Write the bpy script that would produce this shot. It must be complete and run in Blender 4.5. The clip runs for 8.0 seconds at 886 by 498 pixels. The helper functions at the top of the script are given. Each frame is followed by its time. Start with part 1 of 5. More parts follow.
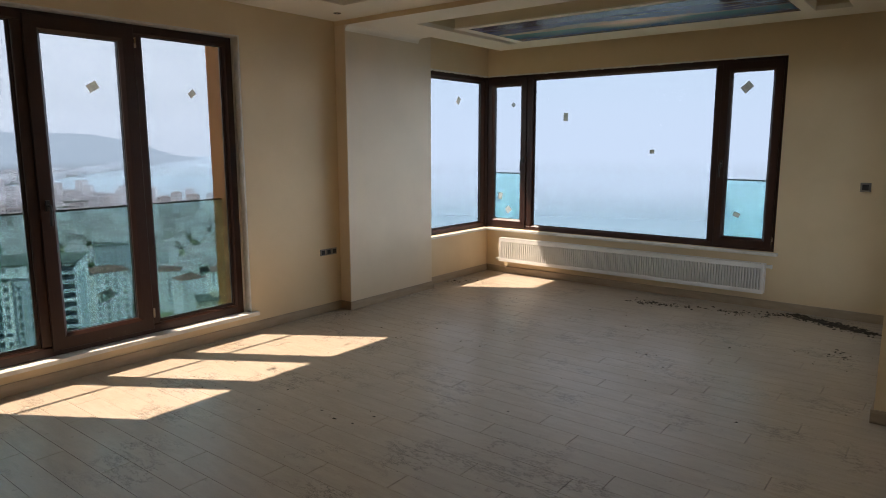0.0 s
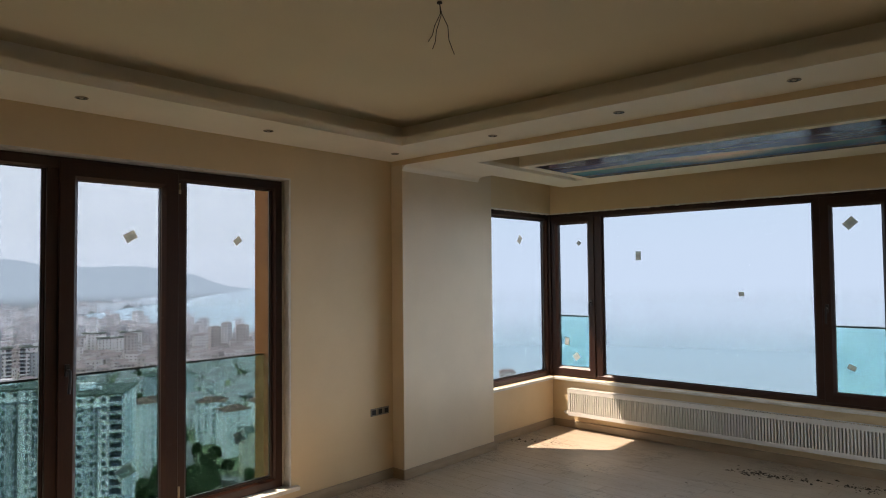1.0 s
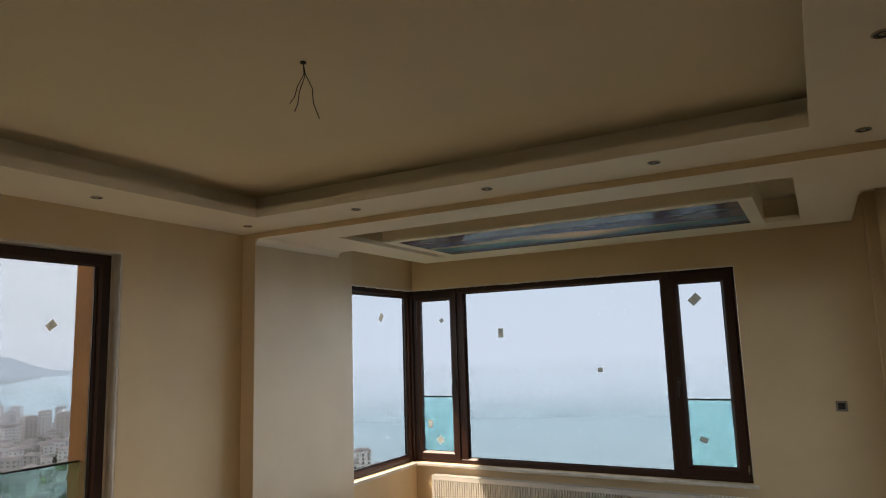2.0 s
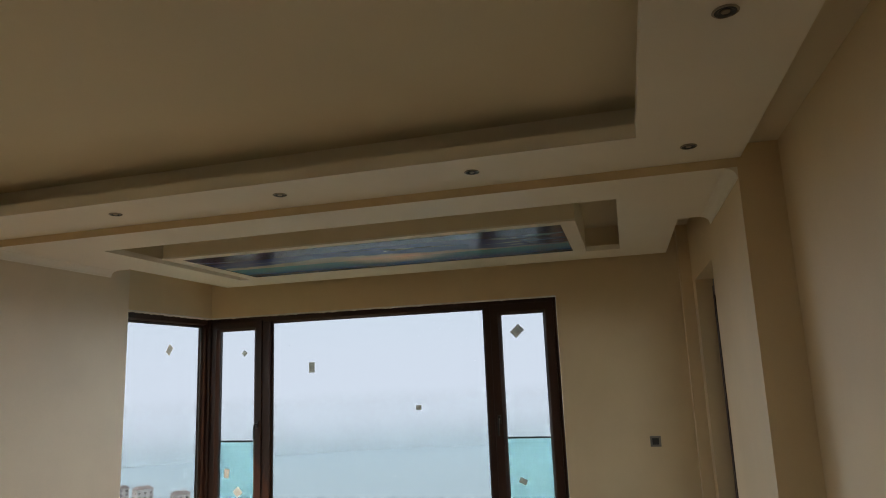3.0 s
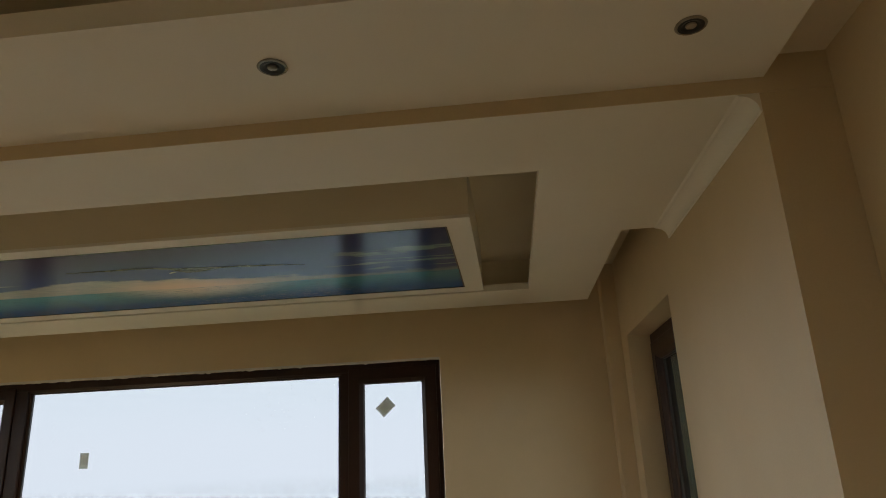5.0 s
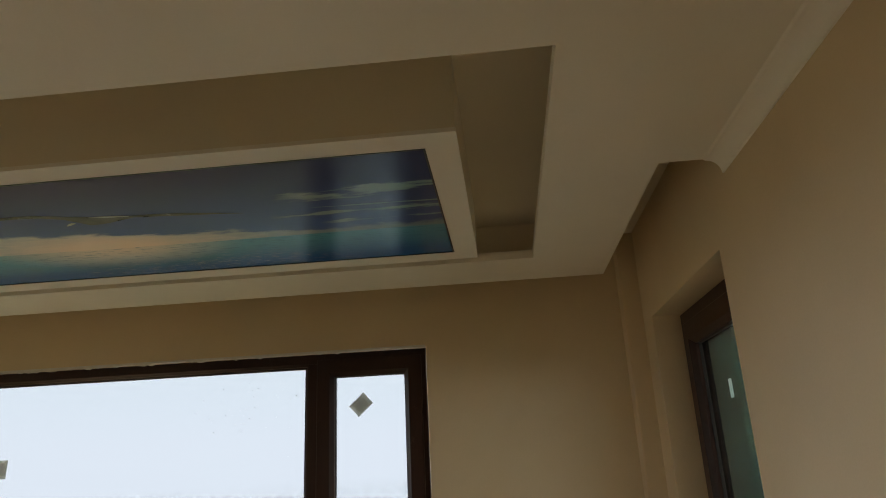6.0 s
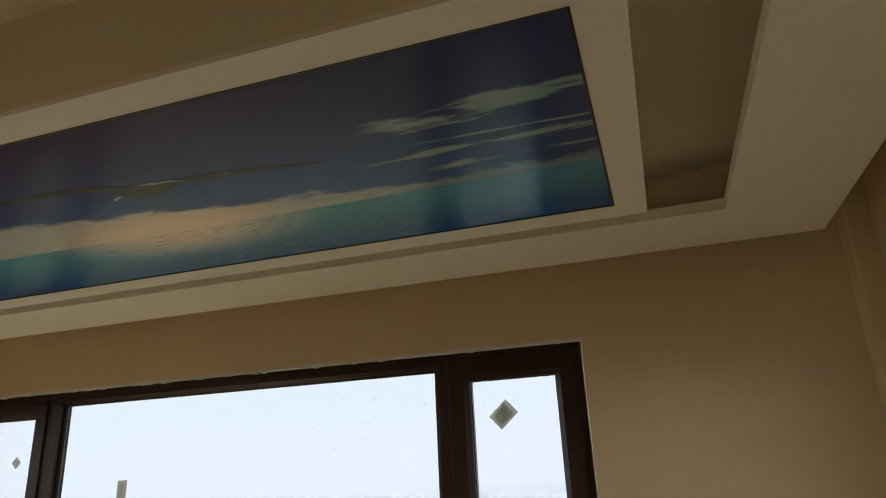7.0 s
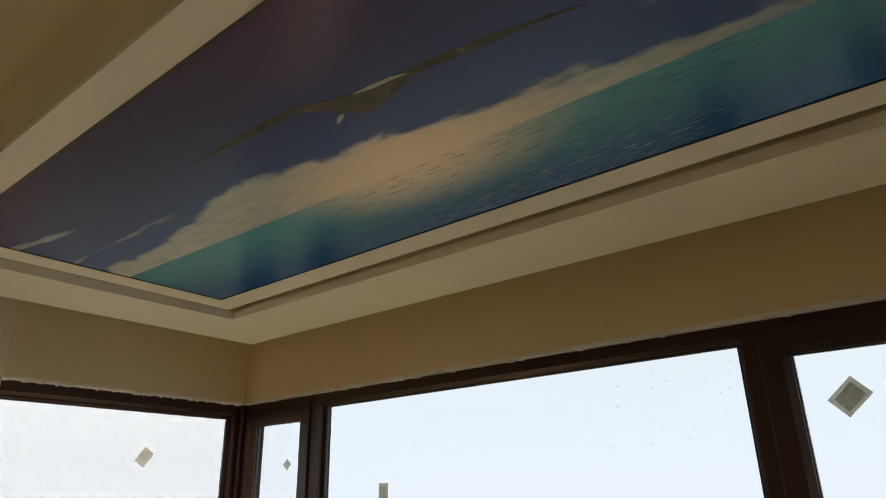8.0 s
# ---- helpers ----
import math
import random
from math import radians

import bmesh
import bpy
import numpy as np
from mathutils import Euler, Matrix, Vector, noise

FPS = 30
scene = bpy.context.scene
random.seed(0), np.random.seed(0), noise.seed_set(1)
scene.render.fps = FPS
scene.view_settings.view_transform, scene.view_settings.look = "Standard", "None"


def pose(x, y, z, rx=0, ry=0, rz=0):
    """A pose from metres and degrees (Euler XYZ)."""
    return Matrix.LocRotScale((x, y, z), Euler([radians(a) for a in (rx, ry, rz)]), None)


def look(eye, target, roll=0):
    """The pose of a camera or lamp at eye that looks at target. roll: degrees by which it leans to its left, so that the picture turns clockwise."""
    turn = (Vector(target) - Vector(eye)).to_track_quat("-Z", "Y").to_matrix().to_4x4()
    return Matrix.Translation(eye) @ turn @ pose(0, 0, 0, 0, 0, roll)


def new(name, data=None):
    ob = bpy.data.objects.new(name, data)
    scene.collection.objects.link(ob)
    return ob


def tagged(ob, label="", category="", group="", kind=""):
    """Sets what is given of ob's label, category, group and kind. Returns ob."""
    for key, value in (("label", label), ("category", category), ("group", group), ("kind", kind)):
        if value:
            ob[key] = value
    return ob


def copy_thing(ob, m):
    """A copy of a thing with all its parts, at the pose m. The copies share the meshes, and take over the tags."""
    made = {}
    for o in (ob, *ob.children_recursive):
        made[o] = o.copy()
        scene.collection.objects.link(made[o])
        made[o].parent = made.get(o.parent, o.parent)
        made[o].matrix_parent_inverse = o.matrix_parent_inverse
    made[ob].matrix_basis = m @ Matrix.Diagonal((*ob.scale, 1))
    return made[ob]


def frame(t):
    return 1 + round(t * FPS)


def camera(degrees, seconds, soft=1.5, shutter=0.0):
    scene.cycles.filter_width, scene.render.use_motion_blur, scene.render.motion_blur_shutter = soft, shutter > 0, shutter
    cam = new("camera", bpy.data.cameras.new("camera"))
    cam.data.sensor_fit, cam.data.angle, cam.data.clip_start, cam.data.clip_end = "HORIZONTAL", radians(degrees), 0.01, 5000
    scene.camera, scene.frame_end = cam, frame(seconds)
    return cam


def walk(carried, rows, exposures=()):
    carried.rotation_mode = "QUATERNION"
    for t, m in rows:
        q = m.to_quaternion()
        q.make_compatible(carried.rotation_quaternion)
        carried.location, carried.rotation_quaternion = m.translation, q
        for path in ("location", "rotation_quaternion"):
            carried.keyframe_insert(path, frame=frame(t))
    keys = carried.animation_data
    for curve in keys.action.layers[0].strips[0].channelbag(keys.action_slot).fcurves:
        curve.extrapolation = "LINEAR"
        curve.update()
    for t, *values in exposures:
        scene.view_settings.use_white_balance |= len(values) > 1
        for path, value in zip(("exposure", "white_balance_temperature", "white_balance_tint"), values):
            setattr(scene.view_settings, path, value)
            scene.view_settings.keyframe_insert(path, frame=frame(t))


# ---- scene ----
cam = camera(67.7, 8.0, soft=1.0)
PATH = [
    (0, (0.568, 0.115, 1.600), (-0.650, 1.669, 1.285), -0.1),
    (0.5, (0.262, 0.343, 1.679), (-1.064, 1.835, 1.559), -0.3),
    (1, (0.028, 0.525, 1.737), (-1.307, 2.012, 1.811), -0.6),
    (1.5, (-0.112, 0.573, 1.765), (-1.332, 2.144, 1.971), -1.0),
    (2, (-0.195, 0.729, 1.793), (-1.162, 2.456, 2.081), -1.8),
    (2.2, (-0.195, 0.844, 1.793), (-1.064, 2.619, 2.098), -2.0),
    (3.5, (-0.302, 1.763, 1.847), (-0.629, 3.693, 2.257), -2.6),
    (4, (-0.33, 2.169, 1.854), (-0.539, 4.094, 2.352), -3.0),
    (4.5, (-0.364, 2.572, 1.847), (-0.545, 4.483, 2.407), -2.8),
    (6, (-0.395, 3.634, 1.847), (-0.557, 5.533, 2.452), -2.8),
    (6.5, (-0.443, 3.976, 1.882), (-0.704, 5.862, 2.496), -2.9),
    (7, (-0.51, 4.297, 1.937), (-1.079, 6.109, 2.563), -2.8),
    (7.5, (-0.634, 4.521, 1.894), (-1.545, 6.16, 2.591), -1.8),
    (8, (-0.845, 4.717, 1.859), (-2.005, 6.181, 2.575), -1.2),
]
EXPOSURES = [(0.0, 3.25, 7150), (0.5, 3.17, 7100), (1.0, 3.22, 7350), (2.0, 3.17, 7900), (3.5, 3.27, 8250), (4.5, 3.33, 8450), (6.0, 3.4, 8500), (7.5, 3.58, 8650), (8.0, 3.56, 8800)]
walk(cam, [(t, look(eye, target, roll)) for t, eye, target, roll in PATH], exposures=[(t, e, k, 20) for t, e, k in EXPOSURES])

# ---- world, sun, exposure ----
SUN_FROM = Vector((-0.844, -0.536, 0.0)).normalized()
SUN_ELEV = radians(59.3)

world = bpy.data.worlds.new("sky")
scene.world = world
world.use_nodes = True
wt = world.node_tree
wt.nodes.clear()
w_out = wt.nodes.new("ShaderNodeOutputWorld")
w_bg = wt.nodes.new("ShaderNodeBackground")
w_sky = wt.nodes.new("ShaderNodeTexSky")
w_sky.sky_type = "NISHITA"
w_sky.sun_disc = False
w_sky.sun_elevation = SUN_ELEV
w_sky.sun_rotation = math.atan2(SUN_FROM.x, SUN_FROM.y)
w_sky.air_density, w_sky.dust_density = 1.4, 2.5
w_tc = wt.nodes.new("ShaderNodeTexCoord")
w_map = wt.nodes.new("ShaderNodeMapping")
w_map.inputs["Scale"].default_value = (1.6, 1.6, 9.0)
w_noise = wt.nodes.new("ShaderNodeTexNoise")
w_noise.inputs["Scale"].default_value = 1.3
w_noise.inputs["Detail"].default_value = 3.0
w_ramp = wt.nodes.new("ShaderNodeValToRGB")
w_ramp.color_ramp.elements[0].position, w_ramp.color_ramp.elements[1].position = 0.34, 0.66
w_ramp.color_ramp.elements[0].color = (0.56, 0.56, 0.56, 1)
w_ramp.color_ramp.elements[1].color = (0.80, 0.80, 0.80, 1)
w_mix = wt.nodes.new("ShaderNodeMix")
w_mix.data_type = "RGBA"
w_mix.inputs[7].default_value = (9.3, 9.9, 10.4, 1)
wt.links.new(w_tc.outputs["Generated"], w_map.inputs["Vector"])
wt.links.new(w_map.outputs["Vector"], w_noise.inputs["Vector"])
wt.links.new(w_noise.outputs["Fac"], w_ramp.inputs["Fac"])
wt.links.new(w_ramp.outputs["Color"], w_mix.inputs[0])
wt.links.new(w_sky.outputs["Color"], w_mix.inputs[6])
wt.links.new(w_mix.outputs[2], w_bg.inputs["Color"])
w_bg.inputs["Strength"].default_value = 0.15
wt.links.new(w_bg.outputs["Background"], w_out.inputs["Surface"])

sun_data = bpy.data.lights.new("sun", "SUN")
sun_data.energy, sun_data.angle, sun_data.color = 1.05, radians(0.6), (1.0, 0.92, 0.80)
sun = new("sun", sun_data)
sun_dir = Vector((SUN_FROM.x * math.cos(SUN_ELEV), SUN_FROM.y * math.cos(SUN_ELEV), math.sin(SUN_ELEV)))
sun.matrix_world = look(tuple(sun_dir * 60), (0, 0, 0))


# ---- node helpers and materials ----
GZ = -90.0  # the ground outside, far below the floor


def mat_new(name):
    m = bpy.data.materials.new(name)
    m.use_nodes = True
    m.node_tree.nodes.clear()
    return m, m.node_tree


def nd(nt, kind, **kw):
    n = nt.nodes.new(kind)
    for k, v in kw.items():
        key = k.replace("_", " ")
        if key in n.inputs:
            if isinstance(v, bpy.types.NodeSocket):
                nt.links.new(v, n.inputs[key])
            else:
                n.inputs[key].default_value = v
    return n


def mth(nt, op, a, b=0.0, c=0.0, clamp=False):
    n = nt.nodes.new("ShaderNodeMath")
    n.operation, n.use_clamp = op, clamp
    for i, v in enumerate((a, b, c)):
        if isinstance(v, bpy.types.NodeSocket):
            nt.links.new(v, n.inputs[i])
        else:
            n.inputs[i].default_value = v
    return n.outputs[0]


def mixc(nt, fac, a, b, blend="MIX"):
    n = nt.nodes.new("ShaderNodeMix")
    n.data_type, n.blend_type = "RGBA", blend
    for i, v in ((0, fac), (6, a), (7, b)):
        if isinstance(v, bpy.types.NodeSocket):
            nt.links.new(v, n.inputs[i])
        else:
            n.inputs[i].default_value = v if i == 0 else (*v, 1)
    return n.outputs[2]


def smooth(nt, v, lo, hi):
    n = nt.nodes.new("ShaderNodeMapRange")
    n.interpolation_type = "SMOOTHSTEP"
    nt.links.new(v, n.inputs[0])
    n.inputs[1].default_value, n.inputs[2].default_value = lo, hi
    return n.outputs[0]


def smooth_line(nt, v, lo, hi):
    """A plain 0 to 1 ramp between two values."""
    n = nt.nodes.new("ShaderNodeMapRange")
    nt.links.new(v, n.inputs[0])
    n.inputs[1].default_value, n.inputs[2].default_value = lo, hi
    return n.outputs[0]


def coords(nt, scale=(1, 1, 1)):
    tc = nt.nodes.new("ShaderNodeTexCoord")
    mp = nt.nodes.new("ShaderNodeMapping")
    mp.inputs["Scale"].default_value = scale
    nt.links.new(tc.outputs["Object"], mp.inputs["Vector"])
    return mp.outputs["Vector"]


def noise_of(nt, vec, scale, detail=4.0, rough=0.55):
    return nd(nt, "ShaderNodeTexNoise", Vector=vec, Scale=scale, Detail=detail, Roughness=rough).outputs["Fac"]


def finish(nt, color, rough=0.5, metal=0.0, bump=None, strength=0.1, distance=0.01, spec=0.5, coat=0.0):
    b = nt.nodes.new("ShaderNodeBsdfPrincipled")
    o = nt.nodes.new("ShaderNodeOutputMaterial")
    for key, v in (("Base Color", color), ("Roughness", rough), ("Metallic", metal), ("Specular IOR Level", spec), ("Coat Weight", coat)):
        if isinstance(v, bpy.types.NodeSocket):
            nt.links.new(v, b.inputs[key])
        else:
            b.inputs[key].default_value = (*v, 1) if isinstance(v, tuple) else v
    if bump is not None:
        bp = nd(nt, "ShaderNodeBump", Height=bump, Strength=strength, Distance=distance)
        nt.links.new(bp.outputs["Normal"], b.inputs["Normal"])
    nt.links.new(b.outputs["BSDF"], o.inputs["Surface"])


def mottled(name, c1, c2, scale=3.0, fine=120.0, rough=0.6, metal=0.0, strength=0.12, spec=0.4, stretch=(1, 1, 1), coat=0.0):
    """Two-scale variation: wide blotches between two colours and a fine grain in the relief."""
    m, nt = mat_new(name)
    v = coords(nt, stretch)
    wide = noise_of(nt, v, scale, 5)
    tiny = noise_of(nt, v, fine, 3)
    f = smooth(nt, mth(nt, "ADD", mth(nt, "MULTIPLY", wide, 0.8), mth(nt, "MULTIPLY", tiny, 0.2)), 0.35, 0.65)
    r = mth(nt, "ADD", rough - 0.06, mth(nt, "MULTIPLY", wide, 0.12))
    finish(nt, mixc(nt, f, c1, c2), r, metal, tiny, strength, 0.004, spec, coat)
    return m


def random_tint(name, c1, c2, rough=0.5, stretch=(1, 1, 1), scale=6.0, spec=0.4, strength=0.15):
    m, nt = mat_new(name)
    v = coords(nt, stretch)
    rnd = nt.nodes.new("ShaderNodeObjectInfo").outputs["Random"]
    n = noise_of(nt, v, scale, 6)
    f = mth(nt, "ADD", mth(nt, "MULTIPLY", rnd, 0.6), mth(nt, "MULTIPLY", n, 0.5), clamp=True)
    finish(nt, mixc(nt, f, c1, c2), rough, 0.0, n, strength, 0.004, spec)
    return m


M_WALL = mottled("cream_wall_paint", (0.66, 0.505, 0.31), (0.71, 0.55, 0.345), 1.6, 160, 0.62, strength=0.10)
# column: slightly paler and greyer cream than the walls
M_COLUMN = mottled("pale_cream_column", (0.66, 0.54, 0.39), (0.71, 0.585, 0.425), 1.6, 160, 0.62, strength=0.10)
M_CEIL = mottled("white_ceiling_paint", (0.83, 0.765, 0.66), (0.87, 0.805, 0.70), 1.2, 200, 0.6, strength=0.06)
# upper ceiling, recess, slot and picture box: cream darker than the white border
M_TOP = mottled("darker_cream_ceiling", (0.735, 0.635, 0.47), (0.775, 0.67, 0.50), 1.0, 200, 0.65, strength=0.06)
M_REVEAL = mottled("white_plaster", (0.62, 0.58, 0.52), (0.72, 0.68, 0.62), 9.0, 90, 0.8, strength=0.35)
M_BOARD = mottled("beige_skirting", (0.34, 0.255, 0.17), (0.40, 0.305, 0.21), 5.0, 150, 0.45, strength=0.05, stretch=(1, 1, 6))
M_MARBLE = mottled("pale_marble_sill", (0.60, 0.56, 0.50), (0.74, 0.70, 0.64), 7.0, 60, 0.4, strength=0.06)
M_STEEL = mottled("white_enamel", (0.72, 0.70, 0.65), (0.78, 0.76, 0.71), 4.0, 150, 0.32, strength=0.03, spec=0.5)
M_CHROME = mottled("brushed_chrome", (0.30, 0.25, 0.19), (0.40, 0.34, 0.27), 20.0, 300, 0.28, 1.0, 0.04)
M_BLACK = mottled("black_plastic", (0.012, 0.011, 0.010), (0.022, 0.02, 0.018), 9.0, 200, 0.4, strength=0.05)
M_GREY = mottled("grey_plastic", (0.20, 0.18, 0.15), (0.26, 0.235, 0.2), 9.0, 200, 0.4, strength=0.05)
M_STICK = mottled("grey_label_paper", (0.66, 0.67, 0.63), (0.74, 0.74, 0.69), 30.0, 200, 0.7, strength=0.1)
M_STICKRIM = mottled("dark_label_edge", (0.46, 0.46, 0.43), (0.52, 0.52, 0.48), 30.0, 200, 0.7, strength=0.1)
M_STICKW = mottled("white_label_paper", (0.62, 0.62, 0.58), (0.72, 0.72, 0.67), 30.0, 200, 0.7, strength=0.1)
M_STICKO = mottled("tan_label_paper", (0.66, 0.74, 0.72), (0.74, 0.80, 0.77), 30.0, 200, 0.7, strength=0.1)
for paper in (M_STICK, M_STICKRIM, M_STICKW, M_STICKO):
    pt = paper.node_tree
    pb = next(n for n in pt.nodes if n.type == "BSDF_PRINCIPLED")
    po = next(n for n in pt.nodes if n.type == "OUTPUT_MATERIAL")
    tl = pt.nodes.new("ShaderNodeBsdfTranslucent")
    pt.links.new(pb.inputs["Base Color"].links[0].from_socket, tl.inputs["Color"])
    px = pt.nodes.new("ShaderNodeMixShader")
    px.inputs[0].default_value = 0.7
    pt.links.new(pb.outputs[0], px.inputs[1])
    pt.links.new(tl.outputs[0], px.inputs[2])
    pt.links.new(px.outputs[0], po.inputs["Surface"])
M_WIRE = mottled("dark_cable", (0.03, 0.022, 0.016), (0.05, 0.035, 0.025), 60.0, 300, 0.5, strength=0.05)
M_SOIL = mottled("dark_soil", (0.035, 0.028, 0.02), (0.07, 0.055, 0.04), 30.0, 300, 0.9, strength=0.4)
M_PIER = mottled("orange_render", (0.42, 0.17, 0.05), (0.50, 0.21, 0.065), 2.0, 90, 0.75, strength=0.3)
M_PANEL = mottled("grey_green_cladding", (0.20, 0.25, 0.23), (0.25, 0.30, 0.28), 2.0, 90, 0.5, strength=0.1)


def wood_frame():
    m, nt = mat_new("mahogany_foil_frame")
    v = coords(nt, (1, 1, 1))
    grain = noise_of(nt, coords(nt, (40, 40, 3)), 3.0, 6, 0.6)
    wide = noise_of(nt, v, 2.5, 3)
    scuff = smooth(nt, noise_of(nt, v, 14.0, 6, 0.7), 0.62, 0.72)
    c = mixc(nt, grain, (0.019, 0.0066, 0.0034), (0.047, 0.016, 0.0072))
    c = mixc(nt, mth(nt, "MULTIPLY", wide, 0.35), c, (0.02, 0.008, 0.005))
    c = mixc(nt, mth(nt, "MULTIPLY", scuff, 0.12), c, (0.22, 0.16, 0.12))
    finish(nt, c, mth(nt, "ADD", 0.3, mth(nt, "MULTIPLY", grain, 0.18)), 0.0, grain, 0.08, 0.003, 0.35)
    return m


M_FRAME = wood_frame()


def laminate():
    """Washed-oak laminate: long grain along x, shifted by plank, with trodden dust."""
    m, nt = mat_new("washed_oak_laminate")
    tc = nt.nodes.new("ShaderNodeTexCoord")
    rnd = nt.nodes.new("ShaderNodeObjectInfo").outputs["Random"]
    off = nd(nt, "ShaderNodeCombineXYZ", X=mth(nt, "MULTIPLY", rnd, 37.0), Y=mth(nt, "MULTIPLY", rnd, 11.0)).outputs[0]
    add = nt.nodes.new("ShaderNodeVectorMath")
    nt.links.new(tc.outputs["Object"], add.inputs[0])
    nt.links.new(off, add.inputs[1])
    mp = nd(nt, "ShaderNodeMapping", Vector=add.outputs[0], Scale=(1.8, 9.0, 1.0)).outputs[0]
    grain = noise_of(nt, mp, 2.2, 8, 0.62)
    mp2 = nd(nt, "ShaderNodeMapping", Vector=add.outputs[0], Scale=(3.0, 55.0, 1.0)).outputs[0]
    pores = noise_of(nt, mp2, 2.0, 6, 0.7)
    geo = nt.nodes.new("ShaderNodeNewGeometry").outputs["Position"]
    dust = noise_of(nt, geo, 1.3, 6, 0.65)
    spots = noise_of(nt, geo, 17.0, 5, 0.7)
    c = mixc(nt, smooth(nt, grain, 0.35, 0.7), (0.385, 0.303, 0.218), (0.44, 0.353, 0.26))
    c = mixc(nt, mth(nt, "MULTIPLY", smooth(nt, pores, 0.56, 0.70), 0.12), c, (0.15, 0.12, 0.09))
    c = mixc(nt, mth(nt, "MULTIPLY", rnd, 0.3), c, (0.41, 0.345, 0.275))
    c = mixc(nt, mth(nt, "MULTIPLY", smooth(nt, dust, 0.46, 0.62), 0.5), c, (0.40, 0.33, 0.255))
    c = mixc(nt, mth(nt, "MULTIPLY", smooth(nt, spots, 0.62, 0.70), 0.45), c, (0.16, 0.12, 0.09))
    scr = noise_of(nt, nd(nt, "ShaderNodeMapping", Vector=geo, Scale=(1.0, 2.2, 1.0)).outputs[0], 2.6, 11, 0.78)
    # scratches and scuffs keep to a few trodden places
    trod = smooth(nt, noise_of(nt, nd(nt, "ShaderNodeMapping", Vector=geo, Location=(3.1, 1.7, 0.0)).outputs[0], 1.7, 3, 0.5), 0.50, 0.62)
    mark = smooth(nt, mth(nt, "ABSOLUTE", mth(nt, "SUBTRACT", scr, 0.5)), 0.014, 0.004)
    c = mixc(nt, mth(nt, "MULTIPLY", mth(nt, "MULTIPLY", mark, mth(nt, "ADD", 0.12, mth(nt, "MULTIPLY", trod, 0.88))), 0.8), c, (0.07, 0.055, 0.04))
    r = mth(nt, "ADD", 0.29, mth(nt, "MULTIPLY", smooth(nt, dust, 0.4, 0.7), 0.22))
    finish(nt, c, r, 0.0, mth(nt, "ADD", grain, mth(nt, "MULTIPLY", pores, 0.6)), 0.20, 0.003, 0.42)
    return m


M_FLOOR = laminate()


def glass(name, tint, gloss=1.0):
    m, nt = mat_new(name)
    t = nd(nt, "ShaderNodeBsdfTransparent", Color=(*tint, 1))
    g = nd(nt, "ShaderNodeBsdfGlossy", Roughness=0.02)
    facing = nd(nt, "ShaderNodeLayerWeight", Blend=0.5).outputs["Facing"]
    f = mth(nt, "MULTIPLY", mth(nt, "MULTIPLY", mth(nt, "POWER", facing, 5.0), 0.9), gloss)
    mx = nt.nodes.new("ShaderNodeMixShader")
    nt.links.new(f, mx.inputs[0])
    nt.links.new(t.outputs[0], mx.inputs[1])
    nt.links.new(g.outputs[0], mx.inputs[2])
    out = mx.outputs[0]
    o = nt.nodes.new("ShaderNodeOutputMaterial")
    nt.links.new(out, o.inputs["Surface"])
    return m


M_GLASS = glass("window_glass", (0.99, 0.99, 0.99), 0.7)
M_GLASS_OUT = glass("tinted_outer_glass", (0.055, 0.060, 0.065), 0.2)
M_TEAL = glass("teal_safety_glass", (0.77, 0.98, 0.965), 0.7)


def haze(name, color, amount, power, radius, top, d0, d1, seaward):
    """Haze put in as a self-glowing see-through sheet, thickest at eye level; amount over the land, seaward over the
    sea, changing between two bearings.
    """
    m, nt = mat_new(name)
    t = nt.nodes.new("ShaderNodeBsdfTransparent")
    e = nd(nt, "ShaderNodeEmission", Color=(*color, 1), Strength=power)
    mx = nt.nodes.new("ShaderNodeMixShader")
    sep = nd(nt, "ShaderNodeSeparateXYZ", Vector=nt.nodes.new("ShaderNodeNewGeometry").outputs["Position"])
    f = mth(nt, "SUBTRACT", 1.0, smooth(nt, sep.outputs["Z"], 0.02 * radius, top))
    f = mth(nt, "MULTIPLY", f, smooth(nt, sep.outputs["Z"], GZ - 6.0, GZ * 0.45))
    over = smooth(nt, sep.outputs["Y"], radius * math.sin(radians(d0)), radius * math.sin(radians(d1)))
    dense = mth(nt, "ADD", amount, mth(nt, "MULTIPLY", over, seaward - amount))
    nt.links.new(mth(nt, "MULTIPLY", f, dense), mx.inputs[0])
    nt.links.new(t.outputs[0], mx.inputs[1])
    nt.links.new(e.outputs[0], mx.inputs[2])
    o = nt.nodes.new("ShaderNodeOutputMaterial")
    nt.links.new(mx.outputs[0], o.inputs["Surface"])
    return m


